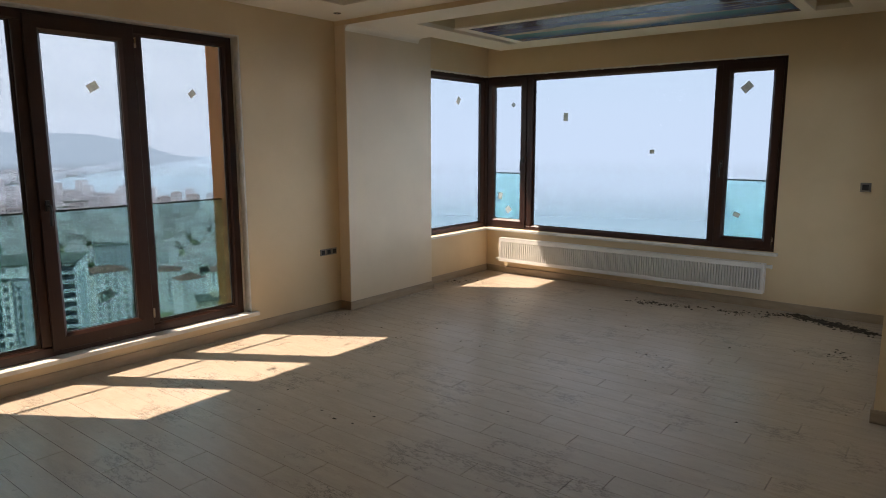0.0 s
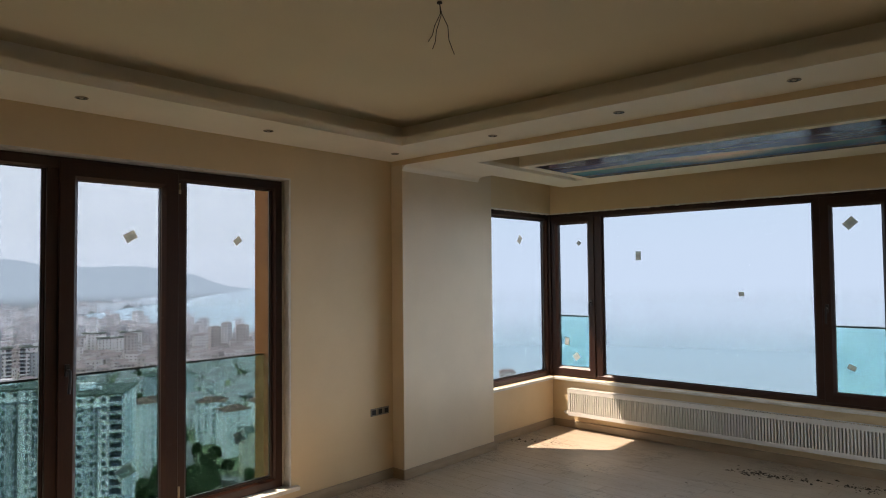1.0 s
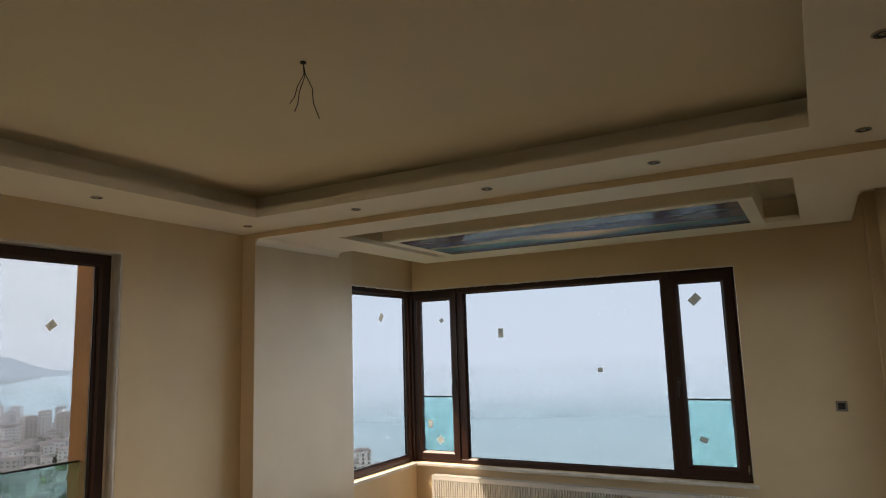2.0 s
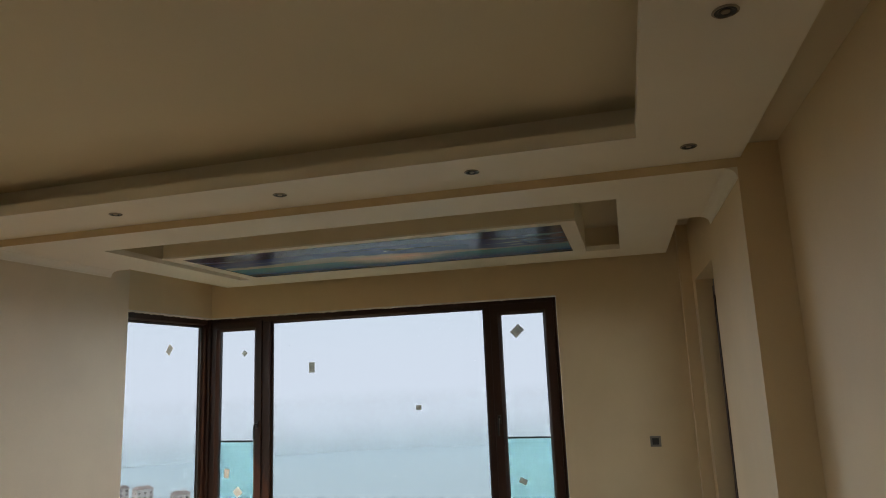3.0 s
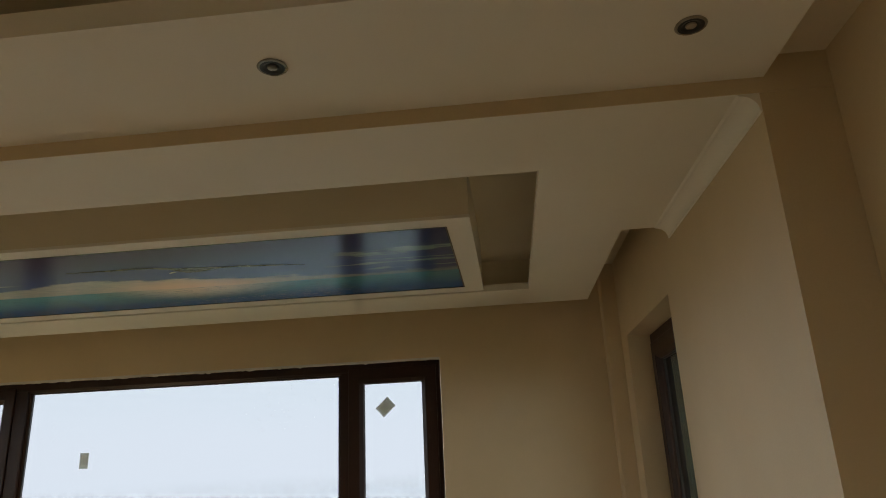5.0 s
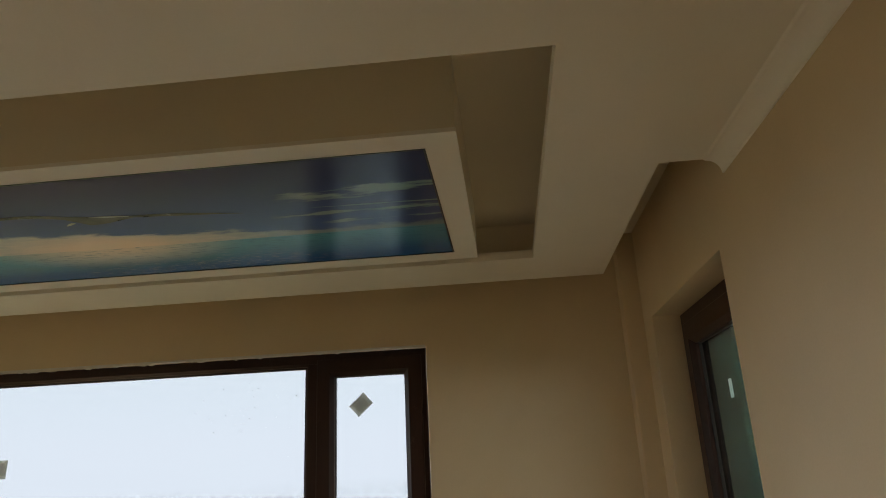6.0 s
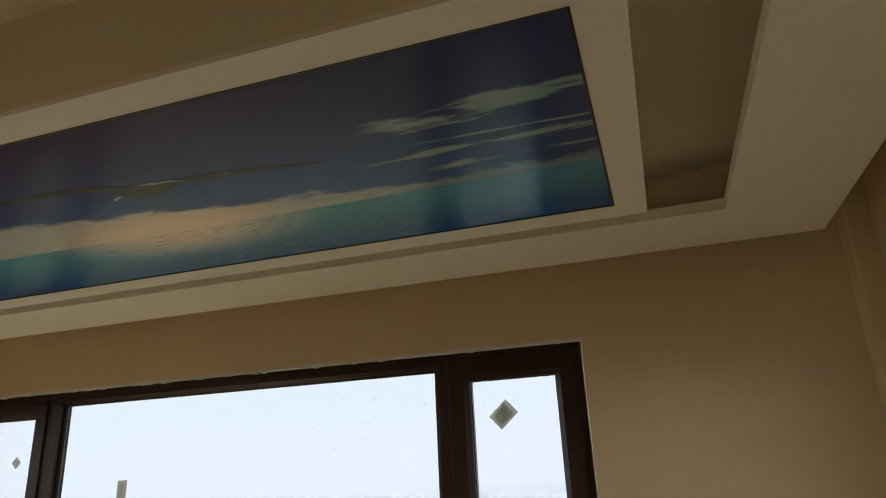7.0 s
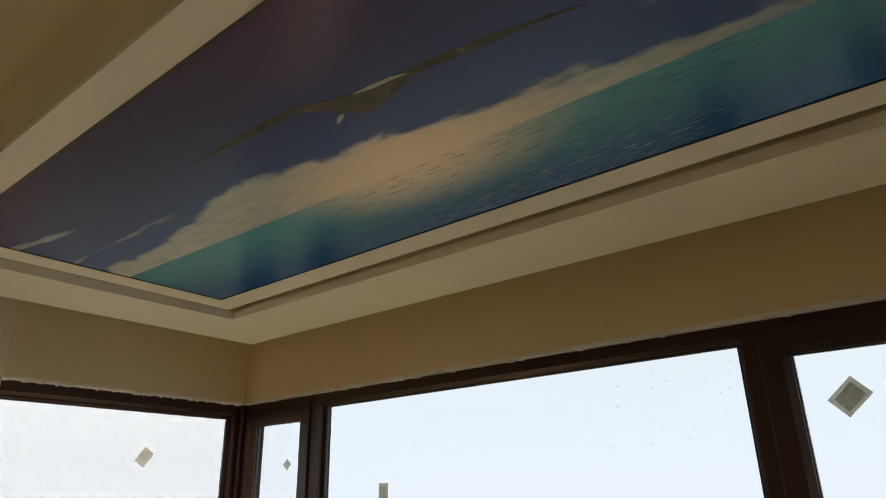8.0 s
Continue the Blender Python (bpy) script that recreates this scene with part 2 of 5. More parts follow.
def mural_print():
    """Printed ceiling picture: dusk sky with cloud banks over a teal sea, in metres of the room."""
    m, nt = mat_new("printed_sea_picture")
    tc = nt.nodes.new("ShaderNodeTexCoord")
    sep = nd(nt, "ShaderNodeSeparateXYZ", Vector=tc.outputs["Object"])
    X, Y = sep.outputs["X"], sep.outputs["Y"]
    v = lambda sx, sy: nd(nt, "ShaderNodeMapping", Vector=tc.outputs["Object"], Scale=(sx, sy, 1)).outputs[0]
    wob = mth(nt, "MULTIPLY", mth(nt, "SUBTRACT", noise_of(nt, v(1, 1), 3.0, 2), 0.5), 0.01)
    yh = mth(nt, "ADD", Y, wob)
    sky = mixc(nt, smooth(nt, Y, 5.15, 5.80), (0.046, 0.026, 0.068), (0.06, 0.11, 0.24))
    edge = smooth(nt, X, -1.35, -0.55)
    sky = mixc(nt, mth(nt, "MULTIPLY", edge, 0.75), sky, (0.006, 0.022, 0.075))
    dx = mth(nt, "MULTIPLY", mth(nt, "ADD", X, 1.80), 1.15)
    dy = mth(nt, "MULTIPLY", mth(nt, "SUBTRACT", Y, 5.80), 2.5)
    dist = mth(nt, "SQRT", mth(nt, "ADD", mth(nt, "MULTIPLY", dx, dx), mth(nt, "MULTIPLY", dy, dy)))
    glow = mth(nt, "SUBTRACT", 1.0, smooth(nt, dist, 0.03, 0.66))
    # cloud bank hugging the horizon, its upper edge swelling and falling along the picture
    ramp = nt.nodes.new("ShaderNodeValToRGB")
    keys = ((0.0, 0.67), (0.16, 0.63), (0.26, 0.60), (0.32, 0.558), (0.40, 0.572), (0.50, 0.608), (0.56, 0.63), (0.65, 0.68), (0.72, 0.692), (0.80, 0.74), (1.0, 0.735))
    while len(ramp.color_ramp.elements) < len(keys):
        ramp.color_ramp.elements.new(0.5)
    for el, (p, h) in zip(ramp.color_ramp.elements, keys):
        el.position, el.color = p, (h, h, h, 1)
    nt.links.new(smooth_line(nt, X, -3.15, -0.56), ramp.inputs["Fac"])
    crest = mth(nt, "ADD", ramp.outputs["Color"], 5.035)
    cn = noise_of(nt, v(3.0, 7.0), 2.2, 7, 0.55)
    billow = mth(nt, "MULTIPLY", mth(nt, "SUBTRACT", cn, 0.5), 0.13)
    bank = smooth(nt, mth(nt, "ADD", mth(nt, "SUBTRACT", Y, crest), billow), -0.012, 0.022)
    bank = mth(nt, "MULTIPLY", bank, mth(nt, "SUBTRACT", 1.0, mth(nt, "MULTIPLY", smooth(nt, X, -1.3, -0.9), 0.35)))
    wisp = noise_of(nt, v(2.4, 11.0), 2.4, 7, 0.6)

    def band(yc, slope, half, x0, x1, fade):
        """A long wisp of cloud round a line across the picture."""
        off = mth(nt, "SUBTRACT", Y, mth(nt, "ADD", yc, mth(nt, "MULTIPLY", mth(nt, "SUBTRACT", X, x0), slope)))
        d = mth(nt, "DIVIDE", mth(nt, "ABSOLUTE", off), half)
        body = smooth(nt, mth(nt, "SUBTRACT", mth(nt, "ADD", 0.75, mth(nt, "MULTIPLY", mth(nt, "SUBTRACT", wisp, 0.5), 4.5)), d), 0.0, 0.7)
        return mth(nt, "MULTIPLY", body, mth(nt, "MULTIPLY", smooth(nt, X, x0, x0 + fade), mth(nt, "SUBTRACT", 1.0, smooth(nt, X, x1 - fade, x1))))

    streak = band(5.490, -0.08, 0.046, -1.10, -0.35, 0.16)
    for b in (band(5.632, -0.02, 0.024, -1.15, -0.35, 0.15), band(5.712, -0.02, 0.018, -1.0, -0.35, 0.1), band(5.57, 0.03, 0.007, -1.0, -0.5, 0.1)):
        streak = mth(nt, "MAXIMUM", streak, b)
    left = mth(nt, "MAXIMUM", band(5.58, 0.0, 0.013, -3.3, -2.45, 0.2), band(5.37, 0.18, 0.016, -3.3, -2.8, 0.1))
    cloud = mth(nt, "MAXIMUM", mth(nt, "MAXIMUM", bank, mth(nt, "MULTIPLY", streak, 0.95)), mth(nt, "MULTIPLY", left, 0.5))
    shade = noise_of(nt, v(4, 12), 3.0, 8, 0.65)
    ccol = mixc(nt, shade, (0.14, 0.24, 0.26), (0.58, 0.56, 0.45))
    ccol = mixc(nt, mth(nt, "MULTIPLY", glow, 0.92), ccol, (0.80, 0.60, 0.42))
    ccol = mixc(nt, mth(nt, "MULTIPLY", edge, 0.85), ccol, (0.10, 0.21, 0.19))
    sky = mixc(nt, cloud, sky, ccol)
    # sea
    deep = smooth(nt, Y, 5.80, 6.12)
    sea = mixc(nt, deep, (0.06, 0.27, 0.31), (0.006, 0.07, 0.20))
    ends = mth(nt, "MAXIMUM", mth(nt, "MULTIPLY", edge, 0.8), mth(nt, "SUBTRACT", 1.0, smooth(nt, X, -3.3, -2.7)))
    sea = mixc(nt, mth(nt, "MULTIPLY", ends, 0.55), sea, (0.006, 0.065, 0.13))
    wide = mth(nt, "SUBTRACT", 1.0, smooth(nt, dist, 0.08, 0.62))
    sea = mixc(nt, mth(nt, "MULTIPLY", wide, 0.9), sea, (0.74, 0.58, 0.41))
    wv = noise_of(nt, v(7, 60), 2.0, 7, 0.65)
    sea = mixc(nt, mth(nt, "MULTIPLY", smooth(nt, wv, 0.54, 0.62), 0.45), sea, (0.006, 0.06, 0.12))
    gl = mth(nt, "MULTIPLY", smooth(nt, noise_of(nt, v(9, 120), 2.0, 6, 0.6), 0.56, 0.66), smooth(nt, Y, 5.9, 6.05))
    near = mth(nt, "SUBTRACT", 1.0, smooth(nt, mth(nt, "ABSOLUTE", mth(nt, "ADD", X, 1.55)), 0.15, 0.75))
    sea = mixc(nt, mth(nt, "MULTIPLY", gl, mth(nt, "MULTIPLY", near, 0.45)), sea, (0.50, 0.54, 0.50))
    line = mth(nt, "SUBTRACT", 5.816, mth(nt, "MULTIPLY", mth(nt, "MAXIMUM", mth(nt, "SUBTRACT", -1.6, X), 0.0), 0.027))
    below = smooth(nt, mth(nt, "SUBTRACT", Y, line), -0.003, 0.003)
    col = mixc(nt, below, sky, sea)
    vivid = nt.nodes.new("ShaderNodeVectorMath")
    vivid.operation = "MULTIPLY"
    nt.links.new(col, vivid.inputs[0])
    vivid.inputs[1].default_value = (1.65, 1.6, 1.75)
    finish(nt, vivid.outputs[0], 0.21, 0.0, None, spec=0.23)
    return m


M_MURAL = mural_print()
M_GULL = mottled("grey_print_ink", (0.06, 0.056, 0.05), (0.12, 0.11, 0.095), 12.0, 60, 0.25, strength=0.0)
M_GULLW = mottled("pale_print_ink", (0.42, 0.42, 0.40), (0.55, 0.55, 0.52), 12.0, 60, 0.25, strength=0.0)


# ---- mesh helpers ----
def box(bm, x0, x1, y0, y1, z0, z1, bevel=0.0):
    vs = [bm.verts.new((x, y, z)) for x in (x0, x1) for y in (y0, y1) for z in (z0, z1)]
    quads = ((0, 1, 3, 2), (4, 6, 7, 5), (0, 4, 5, 1), (2, 3, 7, 6), (0, 2, 6, 4), (1, 5, 7, 3))
    fs = [bm.faces.new([vs[i] for i in q]) for q in quads]
    if bevel:
        es = list({e for f in fs for e in f.edges})
        bmesh.ops.bevel(bm, geom=es, offset=bevel, segments=2, affect="EDGES", profile=0.6)
    return bm


def boxes(*dims, bevel=0.0):
    bm = bmesh.new()
    for d in dims:
        box(bm, *d, bevel=bevel)
    return bm


def part(name, bm, material, parent=None, label=""):
    me = bpy.data.meshes.new(name)
    bmesh.ops.recalc_face_normals(bm, faces=bm.faces)
    bm.to_mesh(me)
    bm.free()
    me.materials.append(material)
    ob = new(name, me)
    ob.parent = parent
    if label:
        tagged(ob, label=label)
    return ob


def empty(name, loc=(0, 0, 0)):
    e = new(name)
    e.location = loc
    e.empty_display_size = 0.1
    return e


def slab(axis, a0, a1, u0, u1, v0, v1, holes=()):
    """A slab across one axis with rectangular holes, closed all round."""
    us = sorted({u0, u1, *[h for q in holes for h in q[:2] if u0 < h < u1]})
    vs = sorted({v0, v1, *[h for q in holes for h in q[2:] if v0 < h < v1]})
    nu, nv = len(us) - 1, len(vs) - 1

    def solid(i, j):
        if not (0 <= i < nu and 0 <= j < nv):
            return False
        cu, cv = (us[i] + us[i + 1]) / 2, (vs[j] + vs[j + 1]) / 2
        return not any(q[0] < cu < q[1] and q[2] < cv < q[3] for q in holes)

    bm = bmesh.new()
    cache = {}

    def at(i, j, k):
        if (i, j, k) not in cache:
            p = [us[i], vs[j]]
            p.insert(axis, (a0, a1)[k])
            cache[i, j, k] = bm.verts.new(p)
        return cache[i, j, k]

    for i in range(nu):
        for j in range(nv):
            if not solid(i, j):
                continue
            for k in (0, 1):
                bm.faces.new([at(i, j, k), at(i + 1, j, k), at(i + 1, j + 1, k), at(i, j + 1, k)])
            for di, dj, p, q in ((-1, 0, (i, j), (i, j + 1)), (1, 0, (i + 1, j), (i + 1, j + 1)), (0, -1, (i, j), (i + 1, j)), (0, 1, (i, j + 1), (i + 1, j + 1))):
                if not solid(i + di, j + dj):
                    bm.faces.new([at(*p, 0), at(*q, 0), at(*q, 1), at(*p, 1)])
    return bm


def structure(name, bm, material, label, category="wall"):
    return tagged(part(name, bm, material), label=label, category=category, kind="structure")


def ring(axis, sign, base, u0, u1, v0, v1, profile):
    """A mitred rectangular frame: profile points (inset, depth towards the room) swept round the rectangle."""
    bm = bmesh.new()
    rows = []
    for ins, d in profile:
        row = []
        for u, v in ((u0 + ins, v0 + ins), (u1 - ins, v0 + ins), (u1 - ins, v1 - ins), (u0 + ins, v1 - ins)):
            p = [u, v]
            p.insert(axis, base + sign * d)
            row.append(bm.verts.new(p))
        rows.append(row)
    n = len(rows)
    for a in range(n):
        for c in range(4):
            bm.faces.new([rows[a][c], rows[a][(c + 1) % 4], rows[(a + 1) % n][(c + 1) % 4], rows[(a + 1) % n][c]])
    return bm


def frame_profile(w, back, front, lip=0.014):
    return [(0, back), (0, front - 0.004), (0.004, front), (w - lip, front), (w, front - lip), (w, back)]


def sweep(points, radius, sides=8, taper=None):
    """A round tube along a list of points."""
    bm = bmesh.new()
    pts = [Vector(p) for p in points]
    rows = []
    for i, p in enumerate(pts):
        d = (pts[min(i + 1, len(pts) - 1)] - pts[max(i - 1, 0)]).normalized()
        a = d.cross(Vector((0.31, 0.92, 0.23))).normalized()
        b = d.cross(a)
        r = radius if taper is None else radius * taper[i]
        rows.append([bm.verts.new(p + r * (math.cos(2 * math.pi * k / sides) * a + math.sin(2 * math.pi * k / sides) * b)) for k in range(sides)])
    for r0, r1 in zip(rows, rows[1:]):
        for k in range(sides):
            bm.faces.new([r0[k], r0[(k + 1) % sides], r1[(k + 1) % sides], r1[k]])
    bm.faces.new(rows[0])
    bm.faces.new(rows[-1])
    return bm


def lathe(profile, sides=24):
    """A body turned about z from (radius, z) points."""
    bm = bmesh.new()
    rows = [[bm.verts.new((r * math.cos(2 * math.pi * k / sides), r * math.sin(2 * math.pi * k / sides), z)) for k in range(sides)] for r, z in profile]
    for r0, r1 in zip(rows, rows[1:]):
        for k in range(sides):
            bm.faces.new([r0[k], r0[(k + 1) % sides], r1[(k + 1) % sides], r1[k]])
    return bm


# ---- plan of the room ----
XF, XE, YS, WY = -4.12, 0.47, -1.6, 7.0
COLX, PE, KY = -3.985, 0.293, 4.48
SOF, BAY, TOP = 2.71, 2.667, 2.9

# walls
FW = (1.06, 3.442, 0.146, 2.462)          # tall window: y, y, z, z
LW = (5.66, 7.30, 0.56, 2.405)            # side of the corner window
NW = (-4.13, -0.795, 0.56, 2.405)         # front of the corner window
ED = (5.672, 6.71, 0.02, 2.427)           # balcony door
structure("wall_west", slab(0, XF - 0.18, XF, YS, WY + 0.27, -0.1, 3.0, [FW, LW]), M_WALL, "cream painted wall with a tall window and a corner window")
structure("wall_north", slab(1, WY, WY + 0.27, XF, PE + 0.297, -0.1, 3.0, [NW]), M_WALL, "cream painted wall under and over the wide sea window")
structure("wall_bay_east", slab(0, PE, PE + 0.297, KY, WY, -0.1, 3.0, [ED]), M_WALL, "cream painted wall with a recessed balcony door")
structure("wall_east", slab(0, XE, XE + 0.25, 2.95, KY - 0.002, -0.1, 3.0), M_WALL, "plain cream painted wall")
structure("wall_entry_side", slab(1, 2.95, 3.15, XE + 0.25, 2.3, -0.1, 3.0), M_WALL, "plain cream painted wall beside the entry")
structure("wall_entry", slab(0, 2.3, 2.5, YS, 3.15, -0.1, 3.0), M_WALL, "plain cream painted wall of the entry")
structure("wall_south", slab(1, YS - 0.2, YS, XF - 0.27, 2.5, -0.1, 3.0), M_WALL, "plain cream painted wall behind the entry")
structure("column", boxes((XF - 0.01, COLX, KY, 5.72, 0, TOP), bevel=0.006), M_COLUMN, "pale cream flat column standing proud of the wall", "column")
structure("pipe_boxing", boxes((0.205, PE + 0.01, 6.90, WY + 0.01, 0, TOP), bevel=0.008), M_WALL, "narrow cream painted boxing in the room corner", "boxing")

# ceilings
structure("ceiling", slab(2, TOP, 3.02, XF - 0.27, 2.5, YS - 0.2, WY + 0.27), M_TOP, "cream upper ceiling, darker than the white border", "ceiling")
TRAY = (-3.53, -0.145, 0.2, 4.03)
structure("ceiling_soffit", slab(2, SOF, SOF + 0.06, XF, 0.31, YS, KY - 0.002, [TRAY]), M_CEIL, "white dropped ceiling border with a stepped tray", "ceiling")
structure("ceiling_cove", slab(2, SOF + 0.06, TOP + 0.004, XF, 0.31, YS, KY - 0.002, [(-3.70, 0.02, 0.05, 4.20)]), M_CEIL, "white set-back wall of the ceiling tray", "ceiling")
structure("ceiling_slot", slab(2, SOF + 0.06, TOP + 0.004, 0.31, XE, 2.95, KY - 0.002), M_TOP, "cream ceiling strip over the wall slot", "ceiling")
structure("ceiling_entry", slab(2, SOF, TOP + 0.004, 0.31, 2.3, YS, 2.95), M_CEIL, "white entry ceiling", "ceiling")
structure("beam", boxes((XF, XE + 0.25, KY - 0.0025, KY + 0.12, BAY + 0.0006, TOP + 0.004)), M_WALL, "cream painted beam over the bay", "beam")
RX0, RX1, RY0, RY1 = -3.452, -0.24, 4.853, 6.428
LIP, SET = 2.704, 0.13
GAPS = [(COLX - 1, -3.815, 5.515, 7), (0.11, PE + 1, 5.515, 7)]
structure("ceiling_bay", slab(2, BAY, LIP, COLX, PE, KY, 6.798, [(RX0, RX1, RY0, RY1)] + GAPS), M_CEIL, "white dropped bay ceiling with a recess and curtain gaps", "ceiling")
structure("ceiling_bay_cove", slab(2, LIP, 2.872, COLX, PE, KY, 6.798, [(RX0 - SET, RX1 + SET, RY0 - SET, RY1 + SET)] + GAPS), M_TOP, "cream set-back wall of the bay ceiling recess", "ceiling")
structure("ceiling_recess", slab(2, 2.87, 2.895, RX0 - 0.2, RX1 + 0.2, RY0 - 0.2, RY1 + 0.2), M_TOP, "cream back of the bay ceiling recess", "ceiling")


def cove_mould(name, xw, sgn, y0, y1):
    """Hollow cornice between wall and ceiling: xw the wall face, sgn the way into the room."""
    R = 0.043
    prof = [(0.0, 0.0), (0.0, -R - 0.008), (0.006, -R - 0.006)]
    prof += [(R * (1 - math.cos(a)) + 0.006, -R - 0.006 + R * math.sin(a)) for a in [math.pi / 2 * k / 8 for k in range(9)]]
    prof += [(R + 0.014, 0.0)]
    bm = bmesh.new()
    rows = [[bm.verts.new((xw + sgn * (a - 0.001), y, BAY + b + 0.001)) for a, b in prof] for y in (y0, y1)]
    n = len(prof)
    for k in range(n):
        bm.faces.new([rows[0][k], rows[0][(k + 1) % n], rows[1][(k + 1) % n], rows[1][k]])
    bm.faces.new(rows[0])
    bm.faces.new(rows[1])
    structure(name, bm, M_CEIL, "white hollow plaster cornice", "cornice")


cove_mould("cornice_west", COLX, 1, KY + 0.001, 5.515)
cove_mould("cornice_east", PE, -1, KY + 0.001, 5.515)

# ---- skirting ----
def skirting(name, segs):
    bm = bmesh.new()
    for x0, x1, y0, y1 in segs:
        box(bm, x0, x1, y0, y1, 0.006, 0.088, 0.004)
    structure(name, bm, M_BOARD, "beige laminate skirting board along the wall foot", "skirting")


T = 0.016
skirting("baseboard_west", [(XF, XF + T, YS, KY - T), ])
skirting("baseboard_column", [(XF, COLX + T, KY - T, KY), (COLX, COLX + T, KY, 5.72), (XF + T, COLX + T, 5.72, 5.72 + T)])
skirting("baseboard_bay_west", [(XF, XF + T, 5.72, WY)])
skirting("baseboard_north", [(XF + T, 0.205, WY - T, WY)])
skirting("baseboard_bay_east", [(PE - T, PE, KY, ED[0]), (PE - T, PE, ED[1], 6.90), (0.205 - T, PE, 6.90 - T, 6.90)])
skirting("baseboard_east", [(XE - T, XE, 2.95, KY - T), (PE - T, XE, KY - T, KY)])


# ---- windows ----
def handle(axis, sign, base, u, v, parent, up=1):
    """A lever handle on a sash: plate and a bent grip."""
    bm = bmesh.new()

    def P(uu, vv, d):
        p = [uu, vv]
        p.insert(axis, base + sign * d)
        return p

    c = [P(u - 0.014, v - 0.035, 0), P(u + 0.014, v + 0.035, 0.012)]
    box(bm, *sorted((c[0][0], c[1][0])), *sorted((c[0][1], c[1][1])), *sorted((c[0][2], c[1][2])), bevel=0.004)
    plate = part("handle", bm, M_BLACK, parent, "dark lever handle")
    part("grip", sweep([P(u, v, 0.008), P(u, v, 0.045), P(u, v - 0.03 * up, 0.055), P(u - 0.004, v - 0.13 * up, 0.05)], 0.009), M_BLACK, plate)


def pane_mesh(axis, base, u0, u1, v0, v1):
    a = [base - 0.004, base + 0.004]
    lo, hi = [u0, v0], [u1, v1]
    lo.insert(axis, a[0])
    hi.insert(axis, a[1])
    return boxes((lo[0], hi[0], lo[1], hi[1], lo[2], hi[2]))


def pane(axis, base, u0, u1, v0, v1, parent, material=None, name="pane"):
    p = part(name, pane_mesh(axis, base, u0, u1, v0, v1), material or M_GLASS, parent)
    if material is None:
        # the outer face carries a dark tint added to dim the view outside
        p.data.materials.append(M_GLASS_OUT)
        out = -1 if axis == 0 and base < 0 else 1
        for f in p.data.polygons:
            f.material_index = 1 if f.normal[axis] * out > 0.5 else 0
    p.visible_shadow = False
    return p


def flat(axis, base, sign, u0, u1, v0, v1, d0, d1, bevel=0.004):
    lo, hi = [u0, v0], [u1, v1]
    ds = sorted((base + sign * d0, base + sign * d1))
    lo.insert(axis, ds[0])
    hi.insert(axis, ds[1])
    return boxes((lo[0], hi[0], lo[1], hi[1], lo[2], hi[2]), bevel=bevel)


def fixed_light(axis, sign, base, u0, u1, v0, v1, win, bead=0.022):
    """A pane with its glazing bead, in the opening of the frame."""
    b = part("glazing_bead", ring(axis, sign, base, u0, u1, v0, v1, frame_profile(bead, -0.012, 0.012, 0.008)), M_FRAME, win)
    g = part("gasket", ring(axis, sign, base, u0 + bead - 0.002, u1 - bead + 0.002, v0 + bead - 0.002, v1 - bead + 0.002, [(0, -0.008), (0, 0.007), (0.006, 0.006), (0.006, -0.008)]), M_BLACK, win)
    pane(axis, base, u0 + 0.006, u1 - 0.006, v0 + 0.006, v1 - 0.006, win)


def sash(axis, sign, base, u0, u1, v0, v1, w, win):
    s = part("sash", ring(axis, sign, base, u0, u1, v0, v1, frame_profile(w, -0.03, 0.045, 0.022)), M_FRAME, win)
    part("gasket", ring(axis, sign, base, u0 + w - 0.002, u1 - w + 0.002, v0 + w - 0.002, v1 - w + 0.002, [(0, -0.008), (0, 0.01), (0.006, 0.008), (0.006, -0.008)]), M_BLACK, s)
    pane(axis, base, u0 + w - 0.015, u1 - w + 0.015, v0 + w - 0.015, v1 - w + 0.015, s)
    return s


def hinge(axis, sign, base, u, v, parent):
    p = [u, v]
    p.insert(axis, base + sign * 0.04)
    q = list(p)
    q[2 if axis != 2 else 1] += 0.07
    part("hinge", sweep([p, q], 0.008), M_CHROME, parent)


# tall window in the west wall
GX = -4.205
win = tagged(empty("window_1", (0, 0, 0)), "tall dark mahogany-brown three-light window with a tilt sash", "window", kind="structure")
Y0, Y1, Z0, Z1 = 1.10, 3.40, 0.178, 2.44
part("window_frame", ring(0, 1, GX, Y0, Y1, Z0, Z1, frame_profile(0.072, -0.04, 0.032)), M_FRAME, win)
for yc in (1.855, 2.605):
    part("mullion", flat(0, GX, 1, yc - 0.04, yc + 0.04, Z0 + 0.07, Z1 - 0.07, -0.04, 0.031), M_FRAME, win)
fixed_light(0, 1, GX, Y0 + 0.07, 1.82, Z0 + 0.07, Z1 - 0.053, win)
fixed_light(0, 1, GX, 2.64, Y1 - 0.07, Z0 + 0.07, Z1 - 0.053, win)
s = sash(0, 1, GX, 1.878, 2.592, Z0 + 0.035, Z1 - 0.024, 0.104, win)
handle(0, 1, GX + 0.045, 1.925, 1.20, s)
hinge(0, 1, GX, 2.60, 0.30, win)
hinge(0, 1, GX, 2.60, 2.28, win)
structure("window_sill_1", boxes((XF - 0.13, XF + 0.045, 1.0605, 3.4415, 0.147, 0.177), (XF + 0.001, XF + 0.0455, 1.02, 3.49, 0.1465, 0.1775), bevel=0.005), M_MARBLE, "pale worn marble sill under the tall window", "sill")
structure("reveal_1", slab(0, XF - 0.178, XF - 0.0015, 1.062, 3.441, 0.178, 2.461, [(1.078, 3.428, 0.1, 2.45)]), M_REVEAL, "rough white plaster window reveal", "reveal")

